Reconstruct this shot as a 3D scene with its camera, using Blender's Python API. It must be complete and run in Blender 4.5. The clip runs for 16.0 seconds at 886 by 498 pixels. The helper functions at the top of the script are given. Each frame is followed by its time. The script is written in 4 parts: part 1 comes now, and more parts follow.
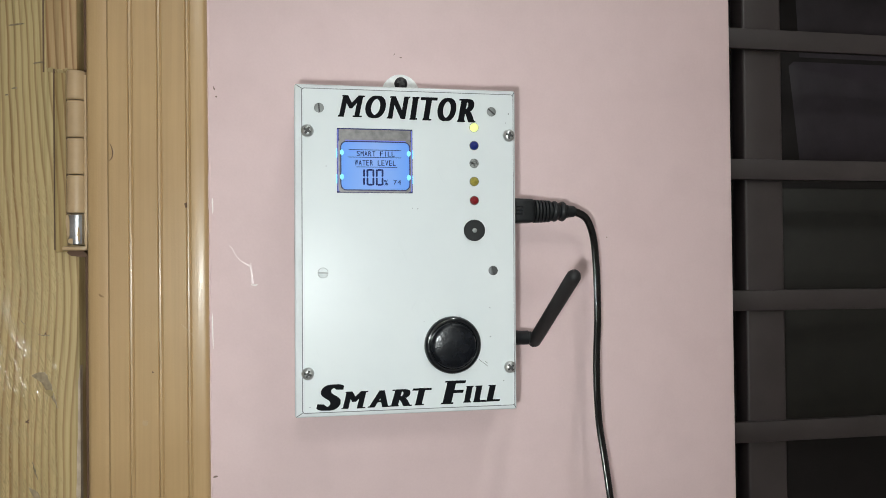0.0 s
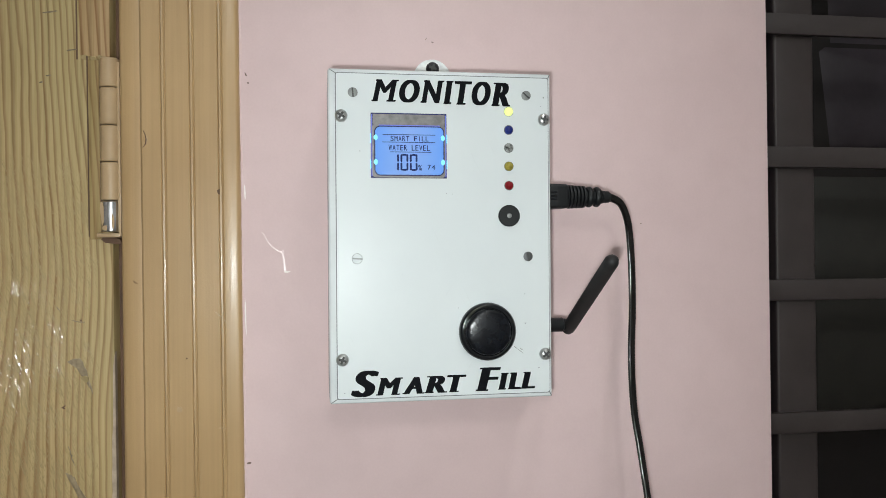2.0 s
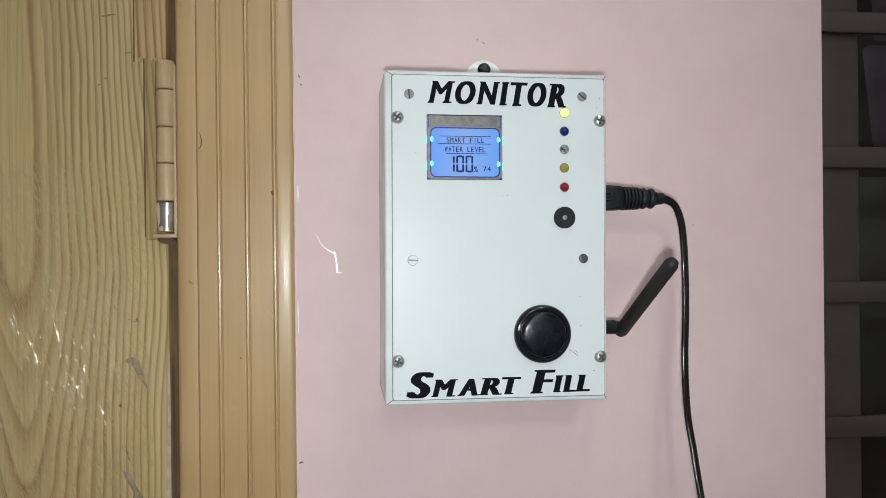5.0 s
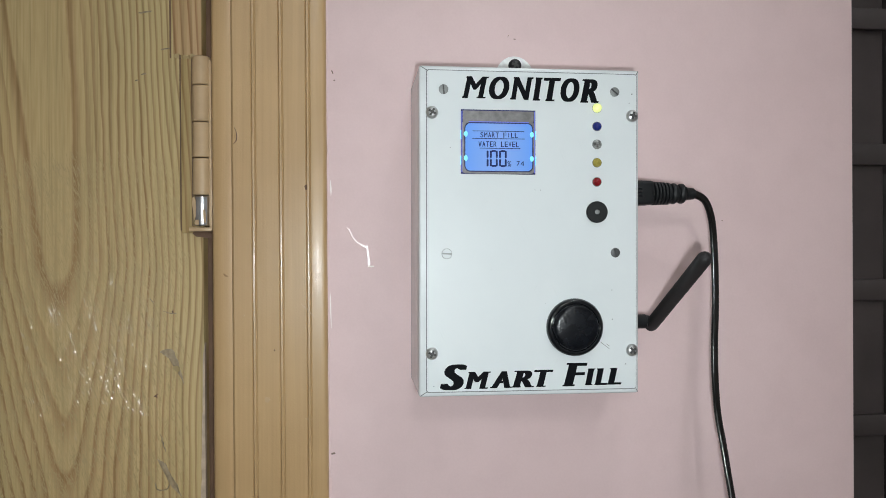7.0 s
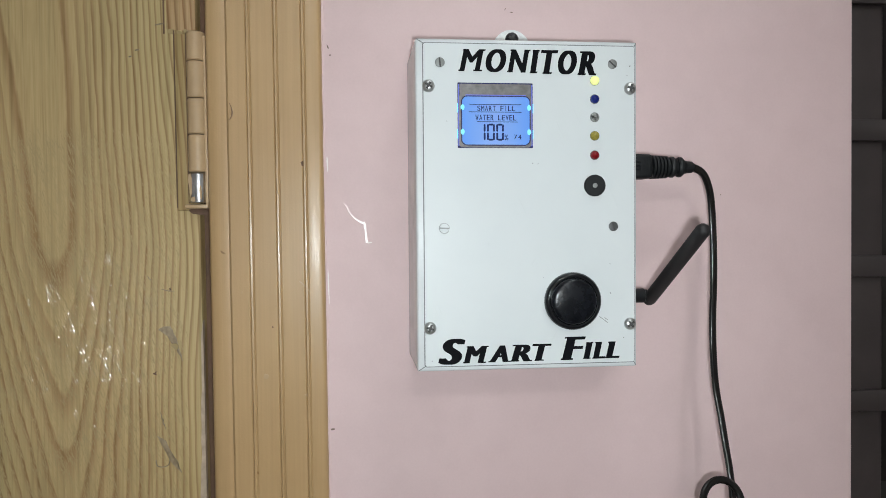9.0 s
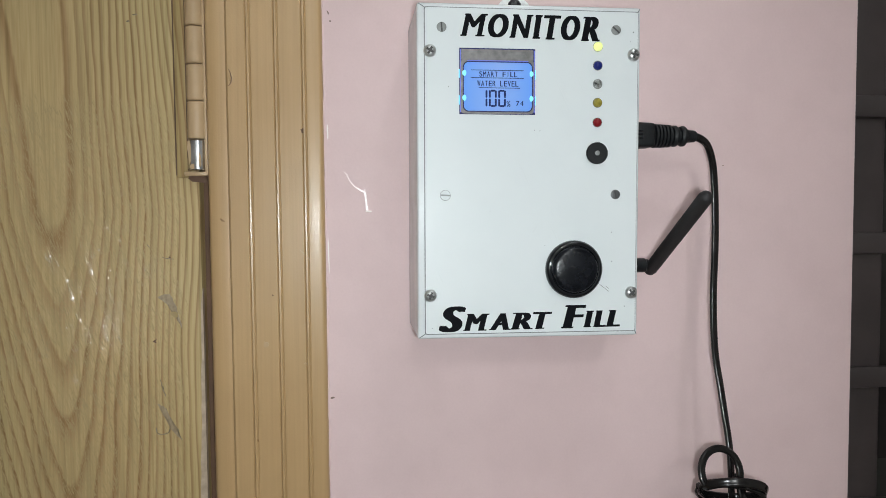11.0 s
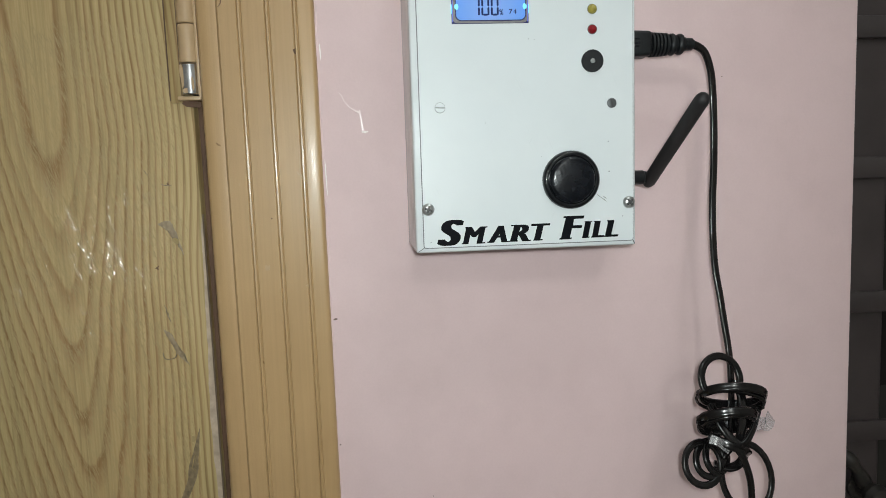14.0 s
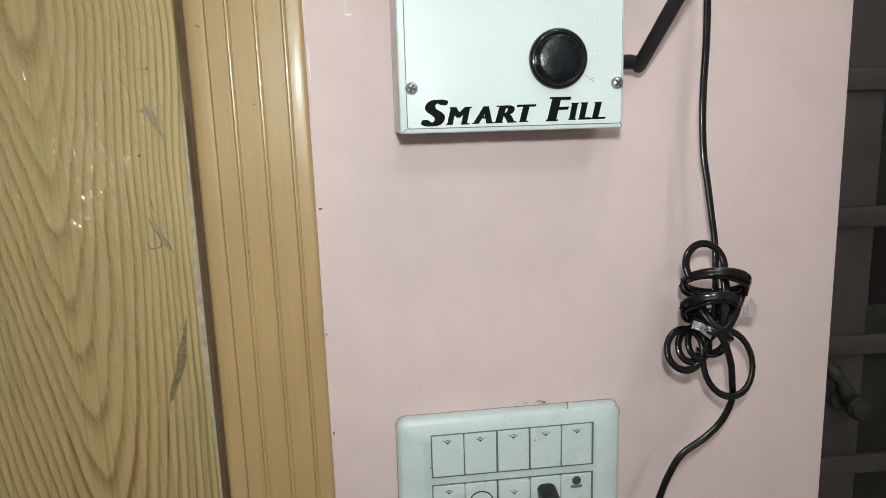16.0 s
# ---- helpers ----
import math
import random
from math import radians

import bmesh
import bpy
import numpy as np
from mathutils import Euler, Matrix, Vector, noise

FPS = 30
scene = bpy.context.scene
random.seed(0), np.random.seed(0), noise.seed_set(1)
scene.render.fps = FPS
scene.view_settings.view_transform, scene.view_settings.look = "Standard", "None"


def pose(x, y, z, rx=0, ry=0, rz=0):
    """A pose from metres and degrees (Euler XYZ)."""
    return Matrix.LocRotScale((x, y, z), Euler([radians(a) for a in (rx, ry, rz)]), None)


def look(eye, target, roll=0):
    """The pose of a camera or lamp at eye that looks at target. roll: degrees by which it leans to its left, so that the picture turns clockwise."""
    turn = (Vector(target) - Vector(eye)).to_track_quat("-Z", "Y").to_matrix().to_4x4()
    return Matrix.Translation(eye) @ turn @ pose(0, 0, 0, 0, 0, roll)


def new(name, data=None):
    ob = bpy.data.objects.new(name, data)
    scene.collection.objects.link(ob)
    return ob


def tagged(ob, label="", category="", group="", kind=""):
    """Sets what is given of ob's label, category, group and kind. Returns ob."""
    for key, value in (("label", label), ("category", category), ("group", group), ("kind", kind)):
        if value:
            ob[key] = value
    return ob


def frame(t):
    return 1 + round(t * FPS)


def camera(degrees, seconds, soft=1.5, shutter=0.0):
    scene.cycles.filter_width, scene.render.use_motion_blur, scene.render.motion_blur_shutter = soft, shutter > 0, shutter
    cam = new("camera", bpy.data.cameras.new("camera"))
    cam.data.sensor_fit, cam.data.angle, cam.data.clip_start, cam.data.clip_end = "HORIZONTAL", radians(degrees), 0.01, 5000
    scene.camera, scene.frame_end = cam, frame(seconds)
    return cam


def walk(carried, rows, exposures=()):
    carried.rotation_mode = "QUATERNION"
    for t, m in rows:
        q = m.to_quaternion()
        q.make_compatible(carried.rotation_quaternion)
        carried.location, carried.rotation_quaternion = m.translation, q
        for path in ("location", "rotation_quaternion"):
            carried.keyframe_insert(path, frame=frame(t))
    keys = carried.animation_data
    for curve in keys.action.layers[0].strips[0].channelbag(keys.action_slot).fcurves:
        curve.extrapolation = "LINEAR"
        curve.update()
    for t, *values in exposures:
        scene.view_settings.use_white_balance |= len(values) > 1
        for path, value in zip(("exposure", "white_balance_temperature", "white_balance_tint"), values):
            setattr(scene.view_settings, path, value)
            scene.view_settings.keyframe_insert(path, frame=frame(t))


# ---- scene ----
cam = camera(64.7, 16.0, soft=0.6)
PATH = [
    (0, (0.01, -0.423, 1.533), (0.338, 1.55, 1.554), -0.3),
    (0.5, (0.007, -0.421, 1.532), (0.321, 1.554, 1.553), -0.4),
    (1, (0.007, -0.421, 1.531), (0.302, 1.558, 1.546), -0.8),
    (1.5, (0.004, -0.419, 1.531), (0.294, 1.56, 1.538), -0.9),
    (2, (0.001, -0.418, 1.529), (0.282, 1.563, 1.531), -0.4),
    (2.5, (-0.001, -0.418, 1.528), (0.271, 1.564, 1.533), -0.5),
    (3, (-0.005, -0.417, 1.529), (0.26, 1.566, 1.531), -0.5),
    (3.5, (-0.006, -0.417, 1.53), (0.259, 1.566, 1.541), -0.4),
    (4, (-0.008, -0.416, 1.529), (0.241, 1.568, 1.543), -0.4),
    (4.5, (-0.013, -0.415, 1.531), (0.221, 1.571, 1.532), -0.3),
    (7, (-0.03, -0.418, 1.528), (0.162, 1.573, 1.523), -0.0),
    (7.5, (-0.034, -0.419, 1.53), (0.165, 1.571, 1.513), 0.2),
    (8, (-0.033, -0.42, 1.528), (0.154, 1.571, 1.514), -0.0),
    (8.5, (-0.031, -0.419, 1.526), (0.158, 1.572, 1.494), -0.2),
    (9, (-0.029, -0.417, 1.523), (0.165, 1.573, 1.472), -0.4),
    (11.5, (-0.03, -0.415, 1.512), (0.167, 1.573, 1.408), -0.1),
    (12, (-0.026, -0.414, 1.507), (0.164, 1.573, 1.387), -0.4),
    (12.5, (-0.027, -0.413, 1.5), (0.164, 1.57, 1.323), -0.7),
    (13, (-0.031, -0.416, 1.503), (0.158, 1.566, 1.317), -0.7),
    (13.5, (-0.03, -0.418, 1.501), (0.165, 1.564, 1.315), -0.7),
    (14, (-0.026, -0.418, 1.49), (0.151, 1.563, 1.276), -1.8),
    (14.5, (-0.024, -0.419, 1.481), (0.176, 1.553, 1.216), -1.3),
    (15, (-0.022, -0.422, 1.472), (0.182, 1.546, 1.181), -1.4),
    (15.5, (-0.022, -0.42, 1.461), (0.161, 1.543, 1.122), -1.3),
    (16, (-0.019, -0.42, 1.456), (0.154, 1.538, 1.086), -1.6),
]
walk(cam, [(t, look(eye, target, roll)) for t, eye, target, roll in PATH],
     exposures=[(0, -0.08, 6500, 10), (4.5, -0.10, 6400, 10), (7, -0.14, 6330, 11.5), (9, -0.12, 6330, 11.5), (12.5, -0.12, 6400, 11), (14, -0.14, 6410, 8.0), (14.5, -0.11, 6440, 7.0),
                (15, 0.04, 6420, 5.5), (16, 0.14, 6470, 4)])

# ---- world and lamps ----
world = bpy.data.worlds.new("night")
scene.world = world
world.use_nodes = True
world.node_tree.nodes["Background"].inputs[0].default_value = (0.05, 0.055, 0.07, 1)
world.node_tree.nodes["Background"].inputs[1].default_value = 0.12


def lamp(name, place, watts, radius, colour):
    data = bpy.data.lights.new(name, "POINT")
    data.energy, data.shadow_soft_size, data.color = watts, radius, colour
    ob = new(name, data)
    ob.location = place
    return ob


phone = bpy.data.lights.new("phone_light", "SPOT")
phone.energy, phone.shadow_soft_size, phone.color = 5.15, 0.009, (0.93, 1.0, 0.995)
phone.spot_size, phone.spot_blend = radians(142), 1.0
new("phone_light", phone).matrix_world = look((-0.018, -0.438, 1.506), (0.014, 0.0, 1.456))
lamp("ceiling_lamp_near", (0.31, -0.735, 2.66), 9.8, 0.034, (0.95, 1.0, 1.0))
lamp("ceiling_lamp_far", (0.06, -2.45, 2.60), 27.0, 0.10, (0.97, 1.0, 0.96))


# ---- materials ----
def nodes_of(name):
    m = bpy.data.materials.new(name)
    m.use_nodes = True
    nt = m.node_tree
    return m, nt, nt.nodes["Principled BSDF"]


def node(nt, kind, **settings):
    n = nt.nodes.new(kind)
    for key, value in settings.items():
        if key == "operation":
            n.operation = value
        elif key == "data_type":
            n.data_type = value
        elif key == "blend_type":
            n.blend_type = value
        elif key == "noise_dimensions":
            n.noise_dimensions = value
    return n


def noise_tex(nt, vector, scale, detail=3.0, rough=0.55):
    n = node(nt, "ShaderNodeTexNoise")
    n.inputs["Scale"].default_value, n.inputs["Detail"].default_value = scale, detail
    n.inputs["Roughness"].default_value = rough
    nt.links.new(vector, n.inputs["Vector"])
    return n.outputs["Fac"]


def ramp(nt, fac, stops):
    n = node(nt, "ShaderNodeValToRGB")
    while len(n.color_ramp.elements) < len(stops):
        n.color_ramp.elements.new(0.5)
    for e, (p, c) in zip(n.color_ramp.elements, stops):
        e.position = p
        e.color = (*c, 1) if len(c) == 3 else c
    nt.links.new(fac, n.inputs[0])
    return n.outputs[0]


def stretched(nt, scale, turn=(0, 0, 0), shift=(0, 0, 0)):
    """Object space, turned first and then scaled."""
    co = node(nt, "ShaderNodeTexCoord")
    vector = co.outputs["Object"]
    if any(turn):
        first = node(nt, "ShaderNodeMapping")
        first.inputs["Rotation"].default_value = [radians(a) for a in turn]
        nt.links.new(vector, first.inputs["Vector"])
        vector = first.outputs["Vector"]
    mp = node(nt, "ShaderNodeMapping")
    mp.inputs["Scale"].default_value = scale
    mp.inputs["Location"].default_value = shift
    nt.links.new(vector, mp.inputs["Vector"])
    return mp.outputs["Vector"]


def calc(nt, op, a, b=None):
    n = node(nt, "ShaderNodeMath", operation=op)
    for k, v in enumerate((a, b)):
        if v is None:
            continue
        if isinstance(v, (int, float)):
            n.inputs[k].default_value = v
        else:
            nt.links.new(v, n.inputs[k])
    return n.outputs[0]


def blend(nt, fac, a, b, mode="MIX"):
    n = node(nt, "ShaderNodeMixRGB", blend_type=mode)
    for k, v in enumerate((fac, a, b)):
        if isinstance(v, (int, float)):
            n.inputs[k].default_value = v
        elif isinstance(v, tuple):
            n.inputs[k].default_value = (*v, 1)
        else:
            nt.links.new(v, n.inputs[k])
    return n.outputs[0]


def bumped(nt, bsdf, height, strength, distance, under=None):
    n = node(nt, "ShaderNodeBump")
    n.inputs["Strength"].default_value, n.inputs["Distance"].default_value = strength, distance
    nt.links.new(height, n.inputs["Height"])
    if under is not None:
        nt.links.new(under, n.inputs["Normal"])
    nt.links.new(n.outputs[0], bsdf.inputs["Normal"])
    return n.outputs[0]


def tint(c, k):
    return tuple(min(1, v * k) for v in c)


def surface(name, colour, rough, metal=0.0, coarse=25.0, fine=600.0, vary=0.06, grain=0.03, bump=0.0, bump_size=0.0003,
            bump_scale=900.0, coat=0.0, rough_vary=0.08, spec=0.5):
    """Paint, plastic or metal: large stains, fine grain, uneven gloss and a little relief."""
    m, nt, b = nodes_of(name)
    v = stretched(nt, (1, 1, 1))
    a, f = noise_tex(nt, v, coarse), noise_tex(nt, v, fine, 2)
    c = ramp(nt, a, [(0.3, tint(colour, 1 - vary)), (0.7, tint(colour, 1 + vary))])
    c2 = ramp(nt, f, [(0.3, (1 - grain,) * 3), (0.7, (1.0,) * 3)])
    nt.links.new(blend(nt, 1.0, c, c2, "MULTIPLY"), b.inputs["Base Color"])
    r = calc(nt, "ADD", calc(nt, "MULTIPLY", a, rough_vary), rough - rough_vary / 2)
    nt.links.new(r, b.inputs["Roughness"])
    b.inputs["Metallic"].default_value = metal
    b.inputs["Coat Weight"].default_value = coat
    b.inputs["Coat Roughness"].default_value = 0.08
    b.inputs["Specular IOR Level"].default_value = spec
    if bump:
        bumped(nt, b, noise_tex(nt, v, bump_scale, 2), bump, bump_size)
    return m


def glowing(name, colour, strength, base=(0.1, 0.1, 0.1)):
    m, nt, b = nodes_of(name)
    b.inputs["Base Color"].default_value = (*base, 1)
    b.inputs["Emission Color"].default_value = (*colour, 1)
    b.inputs["Emission Strength"].default_value = strength
    b.inputs["Roughness"].default_value = 0.15
    return m


def clear(name, colour, rough=0.08, weight=0.75):
    m, nt, b = nodes_of(name)
    b.inputs["Base Color"].default_value = (*colour, 1)
    b.inputs["Roughness"].default_value = rough
    b.inputs["Transmission Weight"].default_value = weight
    b.inputs["IOR"].default_value = 1.5
    return m


def wall_paint():
    m, nt, b = nodes_of("pink_wall_paint")
    v = stretched(nt, (1, 1, 1))
    large, mid, fine = noise_tex(nt, v, 5.0, 4), noise_tex(nt, v, 45.0, 4), noise_tex(nt, v, 700.0, 3)
    c = ramp(nt, large, [(0.3, (0.655, 0.500, 0.497)), (0.7, (0.685, 0.532, 0.528))])
    c = blend(nt, 1.0, c, ramp(nt, mid, [(0.25, (0.955, 0.95, 0.95)), (0.6, (1, 1, 1))]), "MULTIPLY")
    c = blend(nt, 1.0, c, ramp(nt, fine, [(0.3, (0.97, 0.965, 0.965)), (0.7, (1, 1, 1))]), "MULTIPLY")
    specks = ramp(nt, noise_tex(nt, v, 170.0, 1), [(0.125, (0.45, 0.33, 0.30)), (0.15, (1, 1, 1))])
    c = blend(nt, 1.0, c, specks, "MULTIPLY")
    nt.links.new(c, b.inputs["Base Color"])
    b.inputs["Roughness"].default_value = 0.55
    b.inputs["Specular IOR Level"].default_value = 0.3
    n1 = bumped(nt, b, noise_tex(nt, stretched(nt, (1, 1, 0.6)), 30.0, 2), 0.35, 0.0010)
    bumped(nt, b, noise_tex(nt, v, 520.0, 3), 0.18, 0.0002, n1)
    return m


def frame_paint():
    m, nt, b = nodes_of("brown_gloss_paint")
    v = stretched(nt, (1, 1, 1))
    streak = noise_tex(nt, stretched(nt, (420, 420, 7)), 1.0, 3)
    large = noise_tex(nt, v, 11.0, 3)
    c = ramp(nt, large, [(0.3, (0.405, 0.262, 0.125)), (0.7, (0.45, 0.298, 0.146))])
    c = blend(nt, 1.0, c, ramp(nt, streak, [(0.3, (0.91, 0.90, 0.88)), (0.65, (1, 1, 1))]), "MULTIPLY")
    spot = ramp(nt, noise_tex(nt, v, 120.0, 1), [(0.17, (0.5, 0.42, 0.33)), (0.20, (1, 1, 1))])
    nt.links.new(blend(nt, 1.0, c, spot, "MULTIPLY"), b.inputs["Base Color"])
    b.inputs["Roughness"].default_value = 0.36
    b.inputs["Coat Weight"].default_value = 0.10
    b.inputs["Coat Roughness"].default_value = 0.10
    n0 = bumped(nt, b, noise_tex(nt, stretched(nt, (90, 90, 38)), 1.0, 3), 0.16, 0.0010)
    n1 = bumped(nt, b, streak, 0.30, 0.00035, n0)
    n2 = bumped(nt, b, noise_tex(nt, v, 900.0, 2), 0.30, 0.00020, n1)
    nt.links.new(n2, b.inputs["Coat Normal"])
    return m


def door_wood(name, xc, zc, light, dark):
    """Varnished pine with cathedral grain about x = xc and brush-marked lacquer; object space is the room's."""
    m, nt, b = nodes_of(name)
    co = node(nt, "ShaderNodeTexCoord")
    sep = node(nt, "ShaderNodeSeparateXYZ")
    nt.links.new(co.outputs["Object"], sep.inputs[0])
    wob = noise_tex(nt, stretched(nt, (18, 18, 5)), 1.0, 2)
    x = calc(nt, "ADD", sep.outputs[0], calc(nt, "MULTIPLY", calc(nt, "SUBTRACT", wob, 0.5), 0.014))
    dx = calc(nt, "SUBTRACT", calc(nt, "SUBTRACT", x, xc), calc(nt, "MULTIPLY", calc(nt, "SUBTRACT", zc, sep.outputs[2]), 0.06))
    dx = calc(nt, "SUBTRACT", calc(nt, "SQRT", calc(nt, "ADD", calc(nt, "MULTIPLY", dx, dx), 0.00008)), 0.009)
    rise = calc(nt, "MULTIPLY", calc(nt, "MULTIPLY", dx, 4.6), calc(nt, "ADD", calc(nt, "MULTIPLY", dx, 16.0), 1.0))
    height = calc(nt, "SUBTRACT", sep.outputs[2], zc)
    height = calc(nt, "ADD", calc(nt, "MINIMUM", height, 0.0), calc(nt, "MULTIPLY", calc(nt, "MAXIMUM", height, 0.0), 0.30))
    level = calc(nt, "SUBTRACT", height, rise)
    level = calc(nt, "ADD", level, calc(nt, "MULTIPLY", noise_tex(nt, stretched(nt, (45, 45, 10)), 1.0, 2), 0.030))
    level = calc(nt, "ADD", level, calc(nt, "MULTIPLY", noise_tex(nt, stretched(nt, (190, 190, 70)), 1.0, 2), 0.0095))
    deep = calc(nt, "ADD", calc(nt, "MULTIPLY", calc(nt, "MAXIMUM", calc(nt, "MULTIPLY", level, -1.0), -0.5), 1.2), 1.0)
    phase = calc(nt, "SUBTRACT", 100.0, calc(nt, "MULTIPLY", calc(nt, "LOGARITHM", deep, 2.71828), 26.0))
    saw = calc(nt, "FRACT", phase)
    soft_ring = ramp(nt, saw, [(0.0, (0.0,) * 3), (0.34, (0.08,) * 3), (0.72, (0.52,) * 3), (0.88, (0.66,) * 3), (1.0, (0.0,) * 3)])
    thin_ring = ramp(nt, saw, [(0.0, (0.10,) * 3), (0.20, (0.03,) * 3), (0.46, (0.12,) * 3), (0.70, (0.56,) * 3), (0.85, (0.86,) * 3), (0.94, (0.58,) * 3), (1.0, (0.10,) * 3)])
    upper = ramp(nt, calc(nt, "ADD", calc(nt, "MULTIPLY", level, 5.0), 1.0), [(0.25, (0,) * 3), (0.75, (1,) * 3)])
    ring = blend(nt, upper, thin_ring, soft_ring)
    n1d = node(nt, "ShaderNodeTexNoise", noise_dimensions="1D")
    n1d.inputs["Scale"].default_value = 11.0
    nt.links.new(level, n1d.inputs["W"])
    ring = calc(nt, "MULTIPLY", ring, calc(nt, "ADD", calc(nt, "MULTIPLY", n1d.outputs["Fac"], 1.5), 0.20))
    ring = calc(nt, "MULTIPLY", ring, ramp(nt, calc(nt, "ADD", calc(nt, "MULTIPLY", level, 20.0), 0.5), [(0.48, (1,) * 3), (0.62, (0.12,) * 3)]))
    heart = ramp(nt, calc(nt, "ADD", calc(nt, "MULTIPLY", level, 20.0), 0.5), [(0.26, (0,) * 3), (0.44, (0.62,) * 3), (0.58, (0.72,) * 3), (0.76, (0,) * 3)])
    ring = calc(nt, "MULTIPLY", ring, 0.98)
    near = ramp(nt, calc(nt, "MULTIPLY", dx, 9.0), [(0.10, (1,) * 3), (0.55, (0,) * 3)])
    deep_tone = blend(nt, near, tint(dark, 1.12), (dark[0] * 1.03, dark[1] * 0.88, dark[2] * 0.82))
    pale_tone = blend(nt, near, (light[0] * 1.00, light[1] * 1.03, light[2] * 1.02), (light[0] * 0.98, light[1] * 0.94, light[2] * 0.92))
    c = blend(nt, calc(nt, "MAXIMUM", ring, heart), pale_tone, deep_tone)
    hair = noise_tex(nt, stretched(nt, (400, 400, 7)), 1.0, 3)
    c = blend(nt, 1.0, c, ramp(nt, hair, [(0.32, (0.80, 0.81, 0.78)), (0.50, (1, 1, 1))]), "MULTIPLY")
    tone = ramp(nt, noise_tex(nt, stretched(nt, (9, 9, 3)), 1.0, 3), [(0.3, (0.90, 0.92, 0.90)), (0.7, (1.06, 1.0, 0.96))])
    c = blend(nt, 1.0, c, tone, "MULTIPLY")
    fibre = noise_tex(nt, stretched(nt, (900, 900, 26)), 1.0, 3)
    c = blend(nt, 1.0, c, ramp(nt, fibre, [(0.3, (0.84, 0.82, 0.76)), (0.62, (1, 1, 1))]), "MULTIPLY")
    stain = ramp(nt, noise_tex(nt, stretched(nt, (60, 60, 25)), 1.0, 3), [(0.2, (0.55, 0.45, 0.36)), (0.27, (1, 1, 1))])
    c = blend(nt, 1.0, c, stain, "MULTIPLY")
    nt.links.new(c, b.inputs["Base Color"])
    b.inputs["Roughness"].default_value = 0.55
    b.inputs["Specular IOR Level"].default_value = 0.22
    scratch = noise_tex(nt, stretched(nt, (1150, 1150, 150), (0, -15, 0)), 1.0, 2, 0.6)
    patch = noise_tex(nt, stretched(nt, (26, 26, 16)), 1.0, 3)
    h = calc(nt, "MULTIPLY", ramp(nt, scratch, [(0.45, (0, 0, 0)), (0.75, (1, 1, 1))]), ramp(nt, patch, [(0.36, (0.25,) * 3), (0.55, (1,) * 3)]))
    n1 = bumped(nt, b, fibre, 0.06, 0.0003)
    n2 = bumped(nt, b, h, 0.05, 0.00025, n1)
    bumped(nt, b, ring, 0.10, 0.0008, n2)
    return m


def plate_paint():
    """White powder coat with a few hairline scratches."""
    m, nt, b = nodes_of("white_powder_coat")
    v = stretched(nt, (1, 1, 1))
    large = noise_tex(nt, v, 30.0, 3)
    c = ramp(nt, large, [(0.3, (0.595, 0.632, 0.640)), (0.7, (0.620, 0.655, 0.660))])
    dots = ramp(nt, noise_tex(nt, v, 260.0, 1), [(0.155, (0.35, 0.36, 0.36)), (0.17, (1, 1, 1))])
    c = blend(nt, 1.0, c, dots, "MULTIPLY")
    s1 = noise_tex(nt, stretched(nt, (1500, 1500, 55), (0, 25, 0)), 1.0, 1)
    s2 = noise_tex(nt, stretched(nt, (1300, 1300, 70), (0, -35, 0)), 1.0, 1)
    where = ramp(nt, noise_tex(nt, v, 24.0, 2), [(0.52, (0, 0, 0)), (0.66, (1, 1, 1))])
    lines = calc(nt, "MULTIPLY", calc(nt, "MAXIMUM", ramp(nt, s1, [(0.70, (0, 0, 0)), (0.76, (1, 1, 1))]), ramp(nt, s2, [(0.72, (0, 0, 0)), (0.78, (1, 1, 1))])), where)
    c = blend(nt, calc(nt, "MULTIPLY", lines, 0.10), c, (0.42, 0.43, 0.43))
    nt.links.new(c, b.inputs["Base Color"])
    b.inputs["Roughness"].default_value = 0.31
    b.inputs["Specular IOR Level"].default_value = 0.14
    n1 = bumped(nt, b, noise_tex(nt, v, 420.0, 2), 0.07, 0.0003)
    bumped(nt, b, lines, 0.30, 0.0002, n1)
    return m


WALL, FRAME, DOOR, PLATE = wall_paint(), frame_paint(), door_wood("varnished_pine", -0.218, 1.516, (0.432, 0.333, 0.170), (0.200, 0.122, 0.051)), plate_paint()
HOUSING = surface("white_housing_paint", (0.61, 0.64, 0.65), 0.20, bump=0.04)
BLACK_PLASTIC = surface("black_plastic", (0.009, 0.010, 0.011), 0.45, spec=0.3, vary=0.15, bump=0.08)
BLACK_GLOSS = surface("glossy_black_plastic", (0.004, 0.005, 0.007), 0.12, spec=0.5, vary=0.15, coat=0.3, bump=0.05, bump_scale=300)
BLACK_WORN = surface("worn_black_plastic", (0.0035, 0.0045, 0.0070), 0.27, spec=0.35, vary=0.3, bump=0.28, bump_scale=420, bump_size=0.0004, coarse=160, rough_vary=0.24)
BLACK_RUBBER = surface("black_antenna_rubber", (0.018, 0.017, 0.0175), 0.55, spec=0.3, vary=0.1, bump=0.1)
CORD = surface("black_cord_sheath", (0.0045, 0.0040, 0.0042), 0.19, spec=0.5, vary=0.1)
INK = surface("black_vinyl_lettering", (0.0045, 0.005, 0.0065), 0.6, spec=0.05, vary=0.1)
STEEL = surface("zinc_plated_steel", (0.52, 0.53, 0.53), 0.30, metal=0.9, vary=0.2, bump=0.2, bump_scale=1500)
